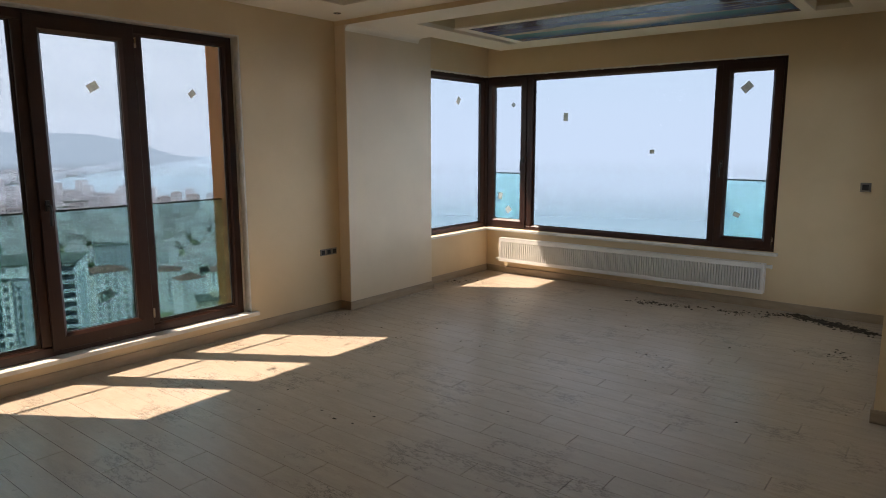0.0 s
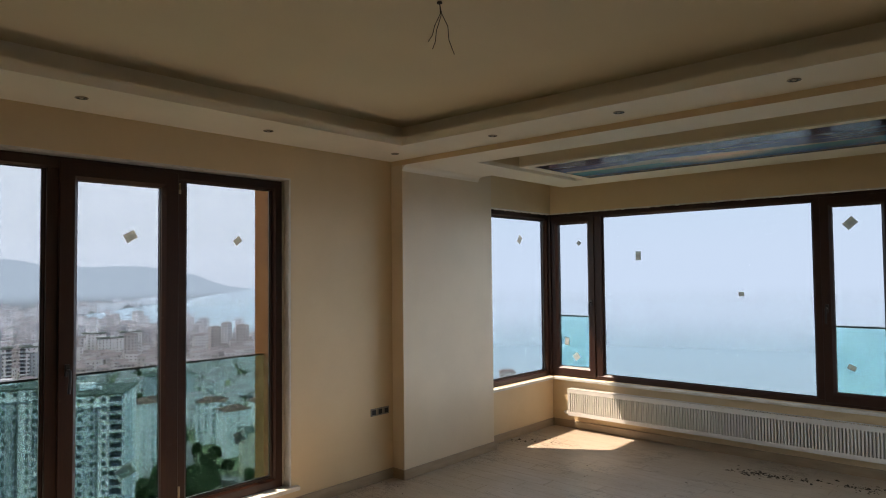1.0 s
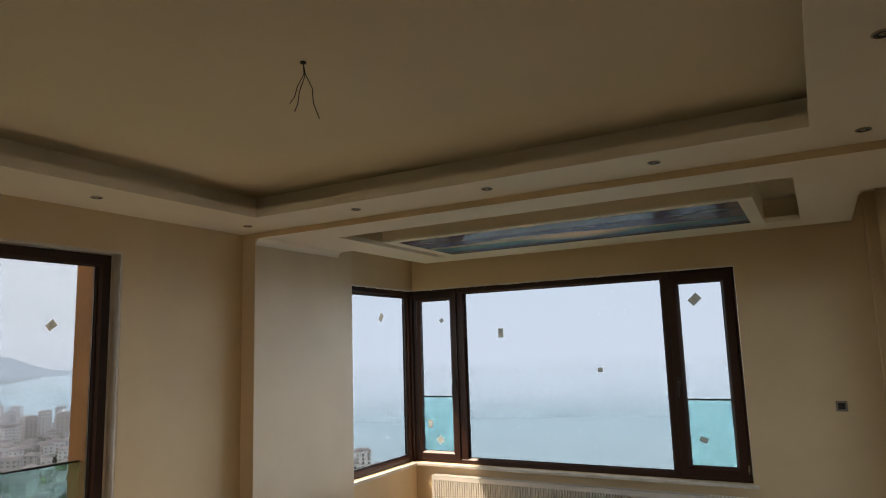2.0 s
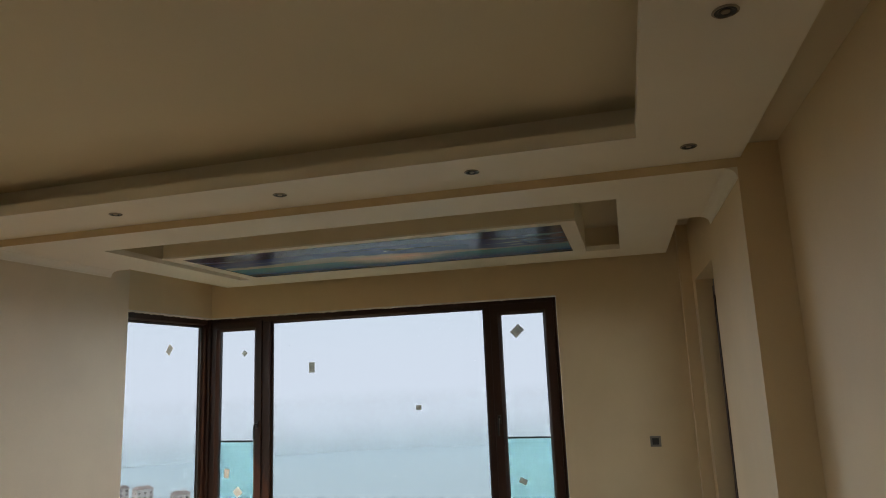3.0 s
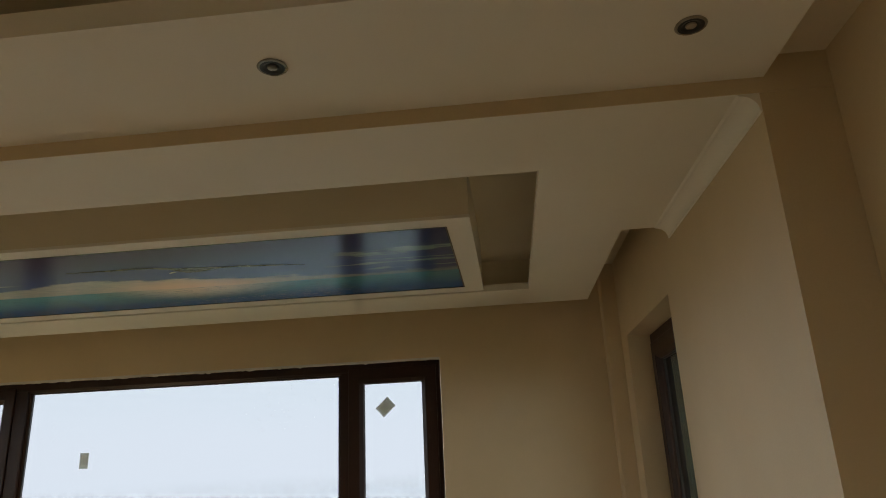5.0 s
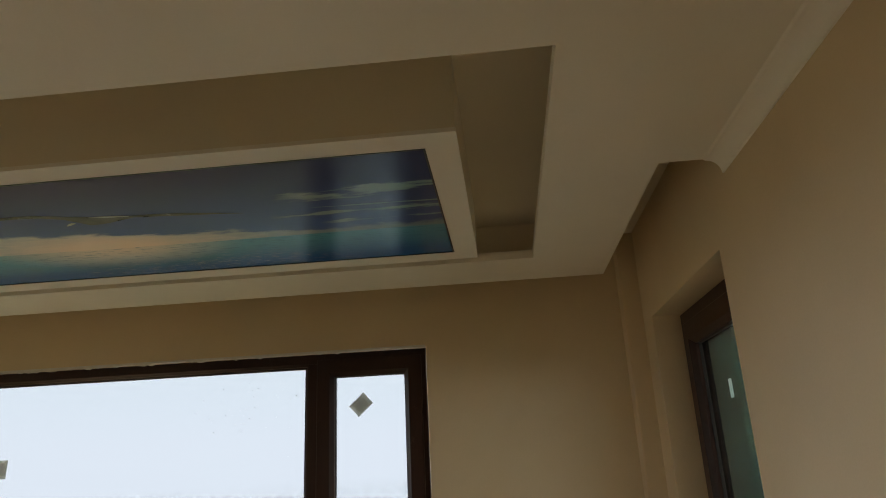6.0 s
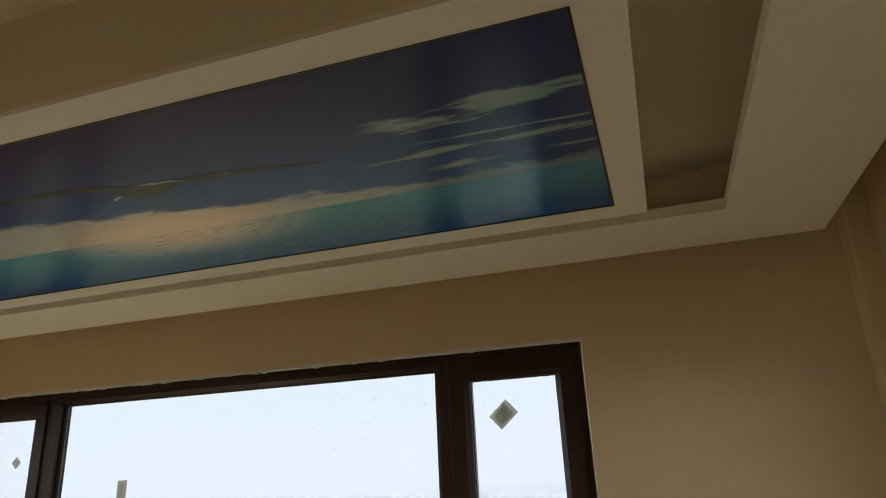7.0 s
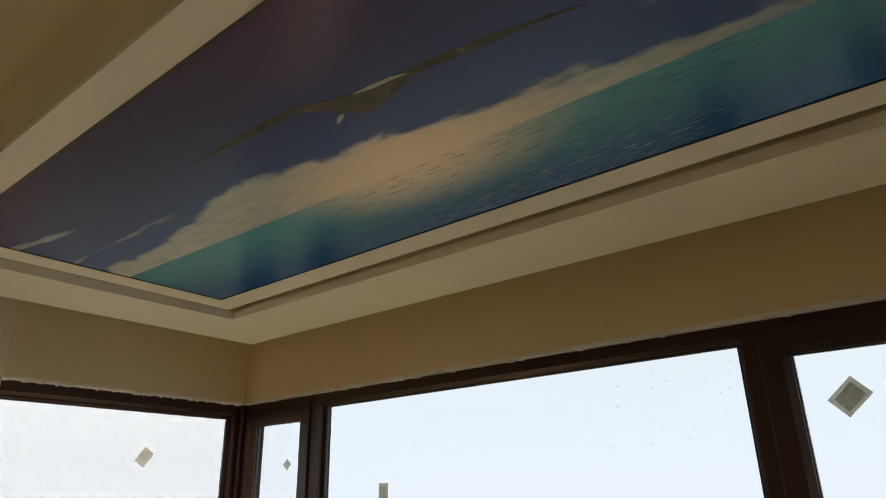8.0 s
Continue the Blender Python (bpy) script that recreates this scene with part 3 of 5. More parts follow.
structure("reveal_filler", slab(0, GX - 0.03, GX + 0.012, 1.07, 3.434, 0.178, 2.455, [(1.095, 3.405, 0.1, 2.443)]), M_REVEAL, "white plaster between window frame and reveal", "reveal")
# corner window, side light
GX2, GY = -4.195, 7.07
win = tagged(empty("window_2", (0, 0, 0)), "dark mahogany-brown fixed side light of the corner window", "window", kind="structure")
part("window_frame", ring(0, 1, GX2, 5.64, 7.02, 0.555, 2.40, frame_profile(0.06, -0.04, 0.035)), M_FRAME, win)
fixed_light(0, 1, GX2, 5.695, 6.965, 0.61, 2.345, win)
# corner window, front
win = tagged(empty("window_3", (0, 0, 0)), "wide dark mahogany-brown sea window with a large fixed pane", "window", kind="structure")
BX0, BX1, BZ0, BZ1 = -4.165, -0.802, 0.555, 2.40
part("corner_post", boxes((-4.235, -4.13, 7.0, 7.11, BZ0, BZ1), bevel=0.006), M_FRAME, win)
part("window_frame", ring(1, -1, GY, BX0, BX1, BZ0, BZ1, frame_profile(0.06, -0.04, 0.035)), M_FRAME, win)
for xc in (-3.545, -1.385):
    part("mullion", flat(1, GY, -1, xc - 0.04, xc + 0.04, BZ0 + 0.05, BZ1 - 0.05, -0.04, 0.034), M_FRAME, win)
fixed_light(1, -1, GY, -3.51, -1.42, BZ0 + 0.045, BZ1 - 0.045, win)
s = sash(1, -1, GY, -4.145, -3.585, BZ0 + 0.03, BZ1 - 0.03, 0.09, win)
handle(1, -1, GY - 0.045, -3.625, 1.40, s)
s = sash(1, -1, GY, -1.375, BX1 - 0.025, BZ0 + 0.03, BZ1 - 0.03, 0.09, win)
handle(1, -1, GY - 0.045, -1.335, 1.40, s)
hinge(1, -1, GY, -0.825, 0.63, win)
# foam and plaster left along the frame head
structure("window_sill_2", boxes((XF - 0.08, XF + 0.05, 5.74, WY - 0.06, 0.53, 0.558), bevel=0.005), M_MARBLE, "pale marble sill of the corner window side", "sill")
structure("window_sill_3", boxes((XF - 0.08, -0.755, WY - 0.055, WY + 0.04, 0.53, 0.558), bevel=0.005), M_MARBLE, "pale marble sill under the wide sea window", "sill")


def plaster_edge(name, axis, a0, a1, u0, u1, z, seed):
    """A ragged bead of old plaster along a frame head."""
    rnd = random.Random(seed)
    bm = bmesh.new()
    n = 150
    rows = []
    for k in range(n + 1):
        u = u0 + (u1 - u0) * k / n
        drop = 0.003 + 0.011 * rnd.random() ** 3
        row = []
        for a, zz in ((a0, z + 0.006), (a0, z - drop), (a1, z - drop * 0.8), (a1, z + 0.006)):
            p = [u, zz]
            p.insert(axis, a)
            row.append(bm.verts.new(p))
        rows.append(row)
    for r0, r1 in zip(rows, rows[1:]):
        for k in range(4):
            bm.faces.new([r0[k], r0[(k + 1) % 4], r1[(k + 1) % 4], r1[k]])
    bm.faces.new(rows[0])
    bm.faces.new(rows[-1])
    structure(name, bm, M_REVEAL, "ragged line of white plaster along the window head", "plaster")


plaster_edge("trim_plaster_north", 1, WY - 0.004, WY + 0.034, -4.11, -0.80, 2.405, 3)
plaster_edge("trim_plaster_side", 0, XF - 0.042, XF + 0.004, 5.73, 6.99, 2.405, 4)

# balcony door in the bay's east wall
win = tagged(empty("door_1", (0, 0, 0)), "dark brown glazed balcony door deep in its reveal", "door", kind="structure")
DX = 0.445
part("door_frame", ring(0, -1, DX, ED[0] + 0.004, ED[1] - 0.004, 0.03, ED[3] - 0.004, frame_profile(0.07, -0.04, 0.03)), M_FRAME, win)
s = sash(0, -1, DX, ED[0] + 0.06, ED[1] - 0.06, 0.085, ED[3] - 0.06, 0.095, win)
handle(0, -1, DX - 0.045, ED[0] + 0.11, 1.05, s)

# juliet glass outside the opening sashes
def glass_guard(label, dims):
    g = empty("glass_guard")
    tagged(g, label, "railing")
    x0, x1, y0, y1, z0, z1 = dims
    p = part("pane", boxes(dims), M_TEAL, g)
    p.visible_shadow = False
    if x1 - x0 > y1 - y0:
        part("top_rail", boxes((x0, x1, y0 - 0.004, y1 + 0.004, z1 - 0.004, z1 + 0.010)), M_GREY, g)
        for x in (x0 + 0.05, x1 - 0.05):
            part("clamp", boxes((x - 0.02, x + 0.02, y0 - 0.05, y1 + 0.02, z0 - 0.02, z0 + 0.05), bevel=0.004), M_CHROME, g)
    else:
        part("top_rail", boxes((x0 - 0.004, x1 + 0.004, y0, y1, z1 - 0.004, z1 + 0.008)), M_GREY, g)
        for y in (y0 + 0.05, y1 - 0.05):
            part("clamp", boxes((x0 - 0.02, x1 + 0.05, y - 0.02, y + 0.02, z0 - 0.02, z0 + 0.05), bevel=0.004), M_CHROME, g)
    return g


glass_guard("teal safety glass outside the tall window", (-4.342, -4.330, 1.00, 1.99, 0.13, 1.143))
glass_guard("teal safety glass outside the tall window", (-4.342, -4.330, 1.995, 3.34, 0.13, 1.143))
glass_guard("teal safety glass outside the narrow sash", (-4.12, -3.55, 7.170, 7.182, 0.58, 1.232))
glass_guard("teal safety glass outside the narrow sash", (-1.40, -0.80, 7.170, 7.182, 0.58, 1.232))

# outer pier beside the tall window, lit by the sun
structure("facade_pier", boxes((-4.46, -4.26, 3.345, 3.75, -3.0, 3.4), bevel=0.01), M_PIER, "orange rendered facade pier outside the tall window", "pier")
# outer lining of the door and a fixed glass wind screen beside it
structure("door_lining", boxes((DX + 0.04, PE + 0.298, 6.625, 6.709, 0.03, 2.425), (DX + 0.04, PE + 0.298, ED[0] + 0.001, 6.625, 2.33, 2.425)), M_PANEL, "grey-green outer lining of the balcony door", "lining")
scr = tagged(empty("wind_screen"), "teal glass wind screen with a dark post outside the door", "screen")
sp = part("pane", boxes((0.612, 0.622, 6.513, 6.76, -0.05, 2.3)), M_TEAL, scr)
sp.visible_shadow = False
part("post", boxes((0.605, 0.63, 6.483, 6.514, -0.05, 2.32), bevel=0.004), M_PANEL, scr)
structure("balcony_side_wall", boxes((PE + 0.300, 0.665, 6.76, 6.88, -0.05, 2.5), bevel=0.006), M_PANEL, "grey-green clad side wall of the balcony", "wall")
# inferred overhang, added also to cut the daylight through the door
structure("balcony_soffit", boxes((PE + 0.298, 1.30, 5.1, 7.6, 2.505, 2.70), bevel=0.006), M_REVEAL, "white plastered overhang added above the balcony door", "soffit")
structure("balcony_slab", boxes((PE + 0.298, 2.4, 5.2, 7.9, -0.25, -0.05), bevel=0.01), M_MARBLE, "pale balcony slab outside the door", "balcony")


# ---- glazing labels on the panes ----
def sticker(axis, sign, base, u, v, w, h, deg, material, label):
    e = empty("glazing_label")
    tagged(e, label, "label", "labels on the window panes")
    c, s_ = math.cos(radians(deg)), math.sin(radians(deg))

    def plate(ww, hh, d0, d1):
        bm = bmesh.new()
        vs = []
        for d in (d0, d1):
            for a, b in ((-1, -1), (1, -1), (1, 1), (-1, 1)):
                p = [u + (a * ww * c - b * hh * s_) / 2, v + (a * ww * s_ + b * hh * c) / 2]
                p.insert(axis, base + sign * d)
                vs.append(bm.verts.new(p))
        for q in ((0, 1, 2, 3), (4, 7, 6, 5), (0, 4, 5, 1), (1, 5, 6, 2), (2, 6, 7, 3), (3, 7, 4, 0)):
            bm.faces.new([vs[i] for i in q])
        return bm

    part("paper", plate(w, h, 0.0045, 0.0055), M_STICKRIM if material is M_STICK else material, e)
    part("print", plate(w * 0.72, h * 0.72, 0.0056, 0.0062), material, e)


GL = "small grey paper glazing label stuck to the pane"
sticker(0, 1, GX, 2.297, 1.99, 0.075, 0.055, 30, M_STICK, GL)
sticker(0, 1, GX, 3.045, 1.984, 0.06, 0.045, 40, M_STICK, GL)
sticker(0, 1, GX2, 6.486, 2.10, 0.085, 0.06, 55, M_STICK, GL)
sticker(1, -1, GY, -3.791, 2.061, 0.045, 0.045, 45, M_STICK, GL)
sticker(1, -1, GY, -3.085, 1.90, 0.058, 0.095, 0, M_STICK, GL)
sticker(1, -1, GY, -2.057, 1.512, 0.05, 0.042, 3, M_STICK, GL)
sticker(1, -1, GY, -1.15, 2.133, 0.10, 0.075, 42, M_STICK, GL)
sticker(1, -1, GY, -1.17, 0.897, 0.065, 0.045, -25, M_STICK, "small brown paper glazing label on the narrow pane")
sticker(1, -1, GY, -3.965, 0.955, 0.055, 0.085, -8, M_STICK, GL)
sticker(1, -1, GY, -3.845, 0.79, 0.075, 0.075, 40, M_STICKW, "white square glazing label on the narrow pane")
sticker(0, 1, -4.330, 2.33, 0.50, 0.12, 0.08, 25, M_STICKO, "torn cream paper label on the safety glass")
sticker(0, 1, -4.330, 3.14, 0.57, 0.10, 0.09, 20, M_STICKO, "torn cream paper label on the safety glass")
sticker(0, -1, DX, 6.25, 2.05, 0.035, 0.07, 0, M_STICKO, "small orange label on the door glass")


# ---- radiator ----
def radiator():
    r = tagged(empty("radiator", (0, 0, 0)), "long low white ribbed panel radiator under the sea window", "radiator")
    x0, x1, z0, z1, yf, yb = -3.856, -0.843, 0.166, 0.452, 6.88, 6.965
    bm = bmesh.new()
    n = 112
    pitch = (x1 - x0 - 0.04) / n
    prof = [(x0, 0.0), (x0 + 0.018, 0.0)]
    for k in range(n):
        a = x0 + 0.02 + k * pitch
        prof += [(a + 0.006, 0.0), (a + 0.008, 0.03), (a + 0.017, 0.03), (a + 0.019, 0.0)]
    prof += [(x1 - 0.018, 0.0), (x1, 0.0)]
    levels = [(z0, 0), (z0 + 0.038, 0), (z0 + 0.046, 1), (z1 - 0.046, 1), (z1 - 0.038, 0), (z1, 0)]
    rows = [[bm.verts.new((x, yf + d * k, z)) for x, d in prof] for z, k in levels]
    for a, b in zip(rows, rows[1:]):
        for k in range(len(prof) - 1):
            bm.faces.new([a[k], a[k + 1], b[k + 1], b[k]])
    part("front_panel", bm, M_STEEL, r, "white pressed-steel front with vertical channels")
    part("back_panel", boxes((x0 + 0.01, x1 - 0.01, yb - 0.012, yb, z0 + 0.01, z1 - 0.01), bevel=0.003), M_STEEL, r)
    for xs in (x0 - 0.002, x1 - 0.006):
        part("side_cover", boxes((xs, xs + 0.008, yf - 0.002, yb, z0, z1 + 0.004), bevel=0.002), M_STEEL, r)
    g = bmesh.new()
    box(g, x0, x1, yf - 0.001, yf + 0.008, z1 - 0.004, z1 + 0.005)
    box(g, x0, x1, yb - 0.008, yb, z1 - 0.004, z1 + 0.005)
    k = x0 + 0.02
    while k < x1 - 0.02:
        box(g, k, k + 0.012, yf + 0.006, yb - 0.006, z1 - 0.003, z1 + 0.003)
        k += 0.03
    part("top_grille", g, M_STEEL, r)
    v = part("valve", sweep([(x1 + 0.004, 6.92, z1 - 0.02), (x1 + 0.05, 6.92, z1 - 0.02)], 0.016, 10), M_STEEL, r, "white valve head")
    part("valve_cap", sweep([(x1 + 0.05, 6.92, z1 - 0.02), (x1 + 0.062, 6.92, z1 - 0.02)], 0.021, 12), M_STEEL, v)
    p = part("pipe", sweep([(x0 - 0.005, 6.925, z0 + 0.02), (x0 - 0.06, 6.925, z0 + 0.02), (x0 - 0.075, 6.94, z0 + 0.02), (x0 - 0.075, WY, z0 + 0.02)], 0.012, 10), M_STEEL, r, "white supply pipe")
    part("pipe_nut", sweep([(x0 - 0.03, 6.925, z0 + 0.02), (x0 - 0.05, 6.925, z0 + 0.02)], 0.02, 8), M_STEEL, p)
    for x in (x0 + 0.4, (x0 + x1) / 2, x1 - 0.4):
        part("bracket", boxes((x - 0.02, x + 0.02, yb, WY, z0 + 0.05, z1 - 0.04)), M_STEEL, r)


radiator()


# ---- sockets, switch ----
def socket(y):
    s = tagged(empty("power_socket"), "dark square wall socket near the floor", "socket", "row of wall sockets")
    part("plate", boxes((XF - 0.001, XF + 0.009, y - 0.031, y + 0.031, 0.555, 0.617), bevel=0.003), M_GREY, s)
    part("insert", boxes((XF + 0.009, XF + 0.013, y - 0.02, y + 0.02, 0.566, 0.606), bevel=0.0015), M_BLACK, s)


for y in (4.255, 4.325, 4.395):
    socket(y)
sw = tagged(empty("light_switch"), "grey square light switch with a dark rocker", "switch")
part("plate", boxes((-0.138, -0.056, WY - 0.010, WY + 0.001, 1.171, 1.253), bevel=0.003), M_GREY, sw)
part("rocker", boxes((-0.122, -0.072, WY - 0.015, WY - 0.009, 1.187, 1.237), bevel=0.002), M_BLACK, sw)


# ---- recessed spots ----
def spot():
    s = tagged(empty("recessed_spot"), "small unlit recessed ceiling spot with a metal rim", "spotlight", "recessed spots in the ceiling border")
    part("rim", lathe([(0.033, 0.0), (0.035, -0.003), (0.032, -0.005), (0.026, -0.004), (0.025, 0.001), (0.025, -0.0005)]), M_CHROME, s, "brushed metal rim")
    part("cup", lathe([(0.0285, -0.0048), (0.022, -0.0045), (0.016, -0.0015), (0.0, -0.0015)]), M_BLACK, s, "black lamp cup")
    part("bulb", lathe([(0.012, -0.002), (0.011, -0.005), (0.006, -0.006), (0.0, -0.0065)], 14), M_CHROME, s)
    return s


first = spot()
first.location = (-3.80, 4.22, SOF)
for x, y in ((-2.81, 4.225), (-1.84, 4.225), (-0.865, 4.225), (0.07, 4.225), (-3.79, 3.03), (-3.79, 1.86), (0.068, 3.10), (0.07, 2.0)):
    copy_thing(first, pose(x, y, SOF))

# ---- loose cable at the ceiling ----
cable = tagged(empty("ceiling_cable"), "three loose dark lamp wires hanging from the ceiling", "cable")
cx, cy = -1.84, 2.60
for ends in ([(0.003, 0.05), (-0.022, 0.10), (-0.032, 0.14), (-0.05, 0.165)], [(0.006, 0.06), (-0.014, 0.12), (-0.02, 0.17), (-0.032, 0.20)], [(0.008, 0.05), (0.034, 0.11), (0.038, 0.17), (0.06, 0.235)]):
    part("wire", sweep([(cx, cy, TOP)] + [(cx + a, cy + a * 0.4, TOP - b) for a, b in ends], 0.0017, 6), M_WIRE, cable)
part("hook", lathe([(0.012, 0.0), (0.012, -0.006), (0.0, -0.008)], 12), M_BLACK, cable).location = (cx, cy, TOP)

# ---- ceiling picture panel ----
pic = tagged(empty("ceiling_picture"), "glossy printed sky and sea picture panel in a white ceiling frame", "picture")
PX0, PX1, PY0, PY1, PZ = -3.227, -0.478, 5.137, 6.256, 2.635
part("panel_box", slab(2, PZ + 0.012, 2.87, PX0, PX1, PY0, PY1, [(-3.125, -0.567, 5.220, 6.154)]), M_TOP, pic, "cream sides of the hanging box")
part("panel_rim", slab(2, PZ, PZ + 0.012, PX0 - 0.002, PX1 + 0.002, PY0 - 0.002, PY1 + 0.002, [(-3.125, -0.567, 5.220, 6.154)]), M_CEIL, pic, "white rim board")
# raised black strip standing for the shaded gap round the print
part("shadow_gap_strip", ring(2, -1, PZ, -3.127, -0.565, 5.218, 6.156, [(0, -0.004), (0, 0.0012), (0.006, 0.0012), (0.006, -0.004)]), M_BLACK, pic)
part("print", boxes((-3.126, -0.566, 5.219, 6.155, PZ + 0.001, PZ + 0.006)), M_MURAL, pic, "sky, cloud and sea print")


def ribbon(name, mid, half, z, material):
    bm = bmesh.new()
    top = [bm.verts.new((x, y - h, z)) for (x, y), h in zip(mid, half)]
    bot = [bm.verts.new((x, y + h, z)) for (x, y), h in zip(mid, half)]
    for k in range(len(mid) - 1):
        bm.faces.new([top[k], top[k + 1], bot[k + 1], bot[k]])
    ext = bmesh.ops.extrude_face_region(bm, geom=list(bm.faces))
    bmesh.ops.translate(bm, verts=[g for g in ext["geom"] if isinstance(g, bmesh.types.BMVert)], vec=(0, 0, 0.0008))
    part(name, bm, material, pic)


def smooth_curve(keys, n):
    """Evenly sampled cosine-eased line through a few keys of (x, y, half)."""
    out = []
    for (a, b) in zip(keys, keys[1:]):
        for k in range(n):
            t = k / n
            out.append(tuple(p + (q - p) * t for p, q in zip(a, b)))
    return out + [keys[-1]]


wing = smooth_curve([(-2.171, 5.407, 0.001), (-2.0, 5.416, 0.008), (-1.89, 5.414, 0.010), (-1.81, 5.421, 0.011), (-1.75, 5.445, 0.015), (-1.70, 5.485, 0.037), (-1.66, 5.489, 0.034), (-1.62, 5.486, 0.028), (-1.562, 5.480, 0.016), (-1.53, 5.479, 0.008), (-1.455, 5.483, 0.011), (-1.37, 5.494, 0.010), (-1.277, 5.508, 0.006), (-1.18, 5.526, 0.001)], 4)
ribbon("printed_shape", [(a - 0.022, b + 0.042) for a, b, _ in wing], [h for *_, h in wing], PZ + 0.0002, M_GULL)
pale = smooth_curve([(-1.665, 5.456, 0.001), (-1.62, 5.463, 0.006), (-1.57, 5.467, 0.005), (-1.54, 5.474, 0.001)], 3)
ribbon("printed_shape", [(a - 0.022, b + 0.042) for a, b, _ in pale], [h for *_, h in pale], PZ - 0.0006, M_GULLW)
head = smooth_curve([(-1.775, 5.514, 0.001), (-1.762, 5.506, 0.006), (-1.748, 5.499, 0.006), (-1.735, 5.496, 0.002)], 3)
ribbon("printed_shape", [(a - 0.022, b + 0.042) for a, b, _ in head], [h for *_, h in head], PZ - 0.0006, M_GULLW)


# dried paint specks on the large pane
sk = random.Random(31)
bm = bmesh.new()
for k in range(90):
    cu, cv, su, sv = ((-1.75, 2.17, 0.16, 0.09), (-2.9, 1.0, 0.6, 0.35), (-3.35, 2.1, 0.03, 0.1), (-1.55, 1.0, 0.06, 0.35))[0 if k < 50 else 1 if k < 70 else 2 if k < 78 else 3]
    u, v, r = sk.gauss(cu, su), sk.gauss(cv, sv), sk.uniform(0.0007, 0.0022)
    if not (-3.44 < u < -1.47 and 0.66 < v < 2.30):
        continue
    a0 = sk.uniform(0, 6.28)
    vs_ = [bm.verts.new((u + r * sk.uniform(0.6, 1.3) * math.cos(a0 + q * 1.2566), GY - 0.0045, v + r * sk.uniform(0.6, 1.5) * math.sin(a0 + q * 1.2566))) for q in range(5)]
    tip = bm.verts.new((u, GY - 0.006, v))
    for q in range(5):
        bm.faces.new([vs_[q], vs_[(q + 1) % 5], tip])
tagged(part("paint_specks", bm, M_GREY), "tiny dried paint specks on the large window pane", "specks", kind="stuff")

# ---- outside: sea, land, hills ----


def mesh_from(name, verts, faces, mats, idx=None):
    me = bpy.data.meshes.new(name)
    me.from_pydata(verts, [], faces)
    for m in mats:
        me.materials.append(m)
    if idx is not None:
        me.polygons.foreach_set("material_index", idx)
    me.update()
    return new(name, me)


def az(deg, r, z):
    """A place by its bearing from west towards north."""
    r *= 1.5
    return (-r * math.cos(radians(deg)), r * math.sin(radians(deg)), z)


def sea_material():
    m, nt = mat_new("hazy_sea_water")
    geo = nt.nodes.new("ShaderNodeNewGeometry").outputs["Position"]
    n1 = noise_of(nt, nd(nt, "ShaderNodeMapping", Vector=geo, Scale=(0.004, 0.02, 1)).outputs[0], 1.0, 6)
    n2 = noise_of(nt, geo, 0.4, 4)
    # base colour lightened with haze and sky reflection, to blend into the haze sheets
    finish(nt, mixc(nt, n1, (0.40, 0.61, 0.69), (0.44, 0.65, 0.73)), 0.5, 0.0, n2, 0.04, 0.5, 0.5)
    return m


M_SEA = sea_material()
M_LAND = mottled("green_and_earth_ground", (0.13, 0.19, 0.08), (0.27, 0.28, 0.18), 0.03, 0.6, 0.9, strength=0.1)
M_HILL = mottled("wooded_hillside", (0.03, 0.05, 0.035), (0.06, 0.085, 0.055), 0.01, 0.1, 0.9, strength=0.1)
M_ROAD = mottled("pale_asphalt", (0.13, 0.13, 0.125), (0.19, 0.185, 0.175), 0.2, 3.0, 0.85, strength=0.1)

bm = bmesh.new()
bmesh.ops.create_grid(bm, x_segments=8, y_segments=8, size=4900)
tagged(part("water", bm, M_SEA), "calm pale blue hazy sea to the horizon", "sea", kind="structure").location = (0, 0, GZ - 1.5)


def coast(deg):
    keys = [(-90, 1700), (0, 1400), (14, 1120), (19.4, 980), (22.7, 890), (26.8, 765), (29.8, 705), (32.5, 660), (40, 530), (50, 400), (58, 330), (66, 240), (80, 120), (100, 90), (190, 90), (270, 1500)]
    return float(np.interp(deg, [k[0] for k in keys], [k[1] for k in keys]))


vs, fs = [(0, 0, GZ)], []
NA, NR = 120, 22
for i in range(NA + 1):
    d = -90 + 360 * i / NA
    for j in range(1, NR + 1):
        r = coast(d) * (j / NR) * (1 + 0.03 * math.sin(d * 0.9) * (j / NR))
        bump = 2.5 * noise.noise(Vector((r * 0.006, d * 0.08, 3))) * min(1, r / 150)
        x, y, _ = az(d, r, 0)
        vs.append((x, y, GZ + bump if j < NR else GZ - 3))
for i in range(NA):
    a, b = 1 + i * NR, 1 + (i + 1) * NR
    fs.append((0, a, b))
    for j in range(NR - 1):
        fs.append((a + j, a + j + 1, b + j + 1, b + j))
tagged(mesh_from("ground", vs, fs, [M_LAND]), "green and earthy coastal ground far below", "ground", kind="structure")

# far shore with hills that fall to a headland
def far_shore(d):
    return float(np.interp(d, (-60, 14, 19, 21.5, 25.1, 27.2, 29.8, 31.7), (1120, 1130, 1170, 1313, 1648, 1877, 2456, 2850)))


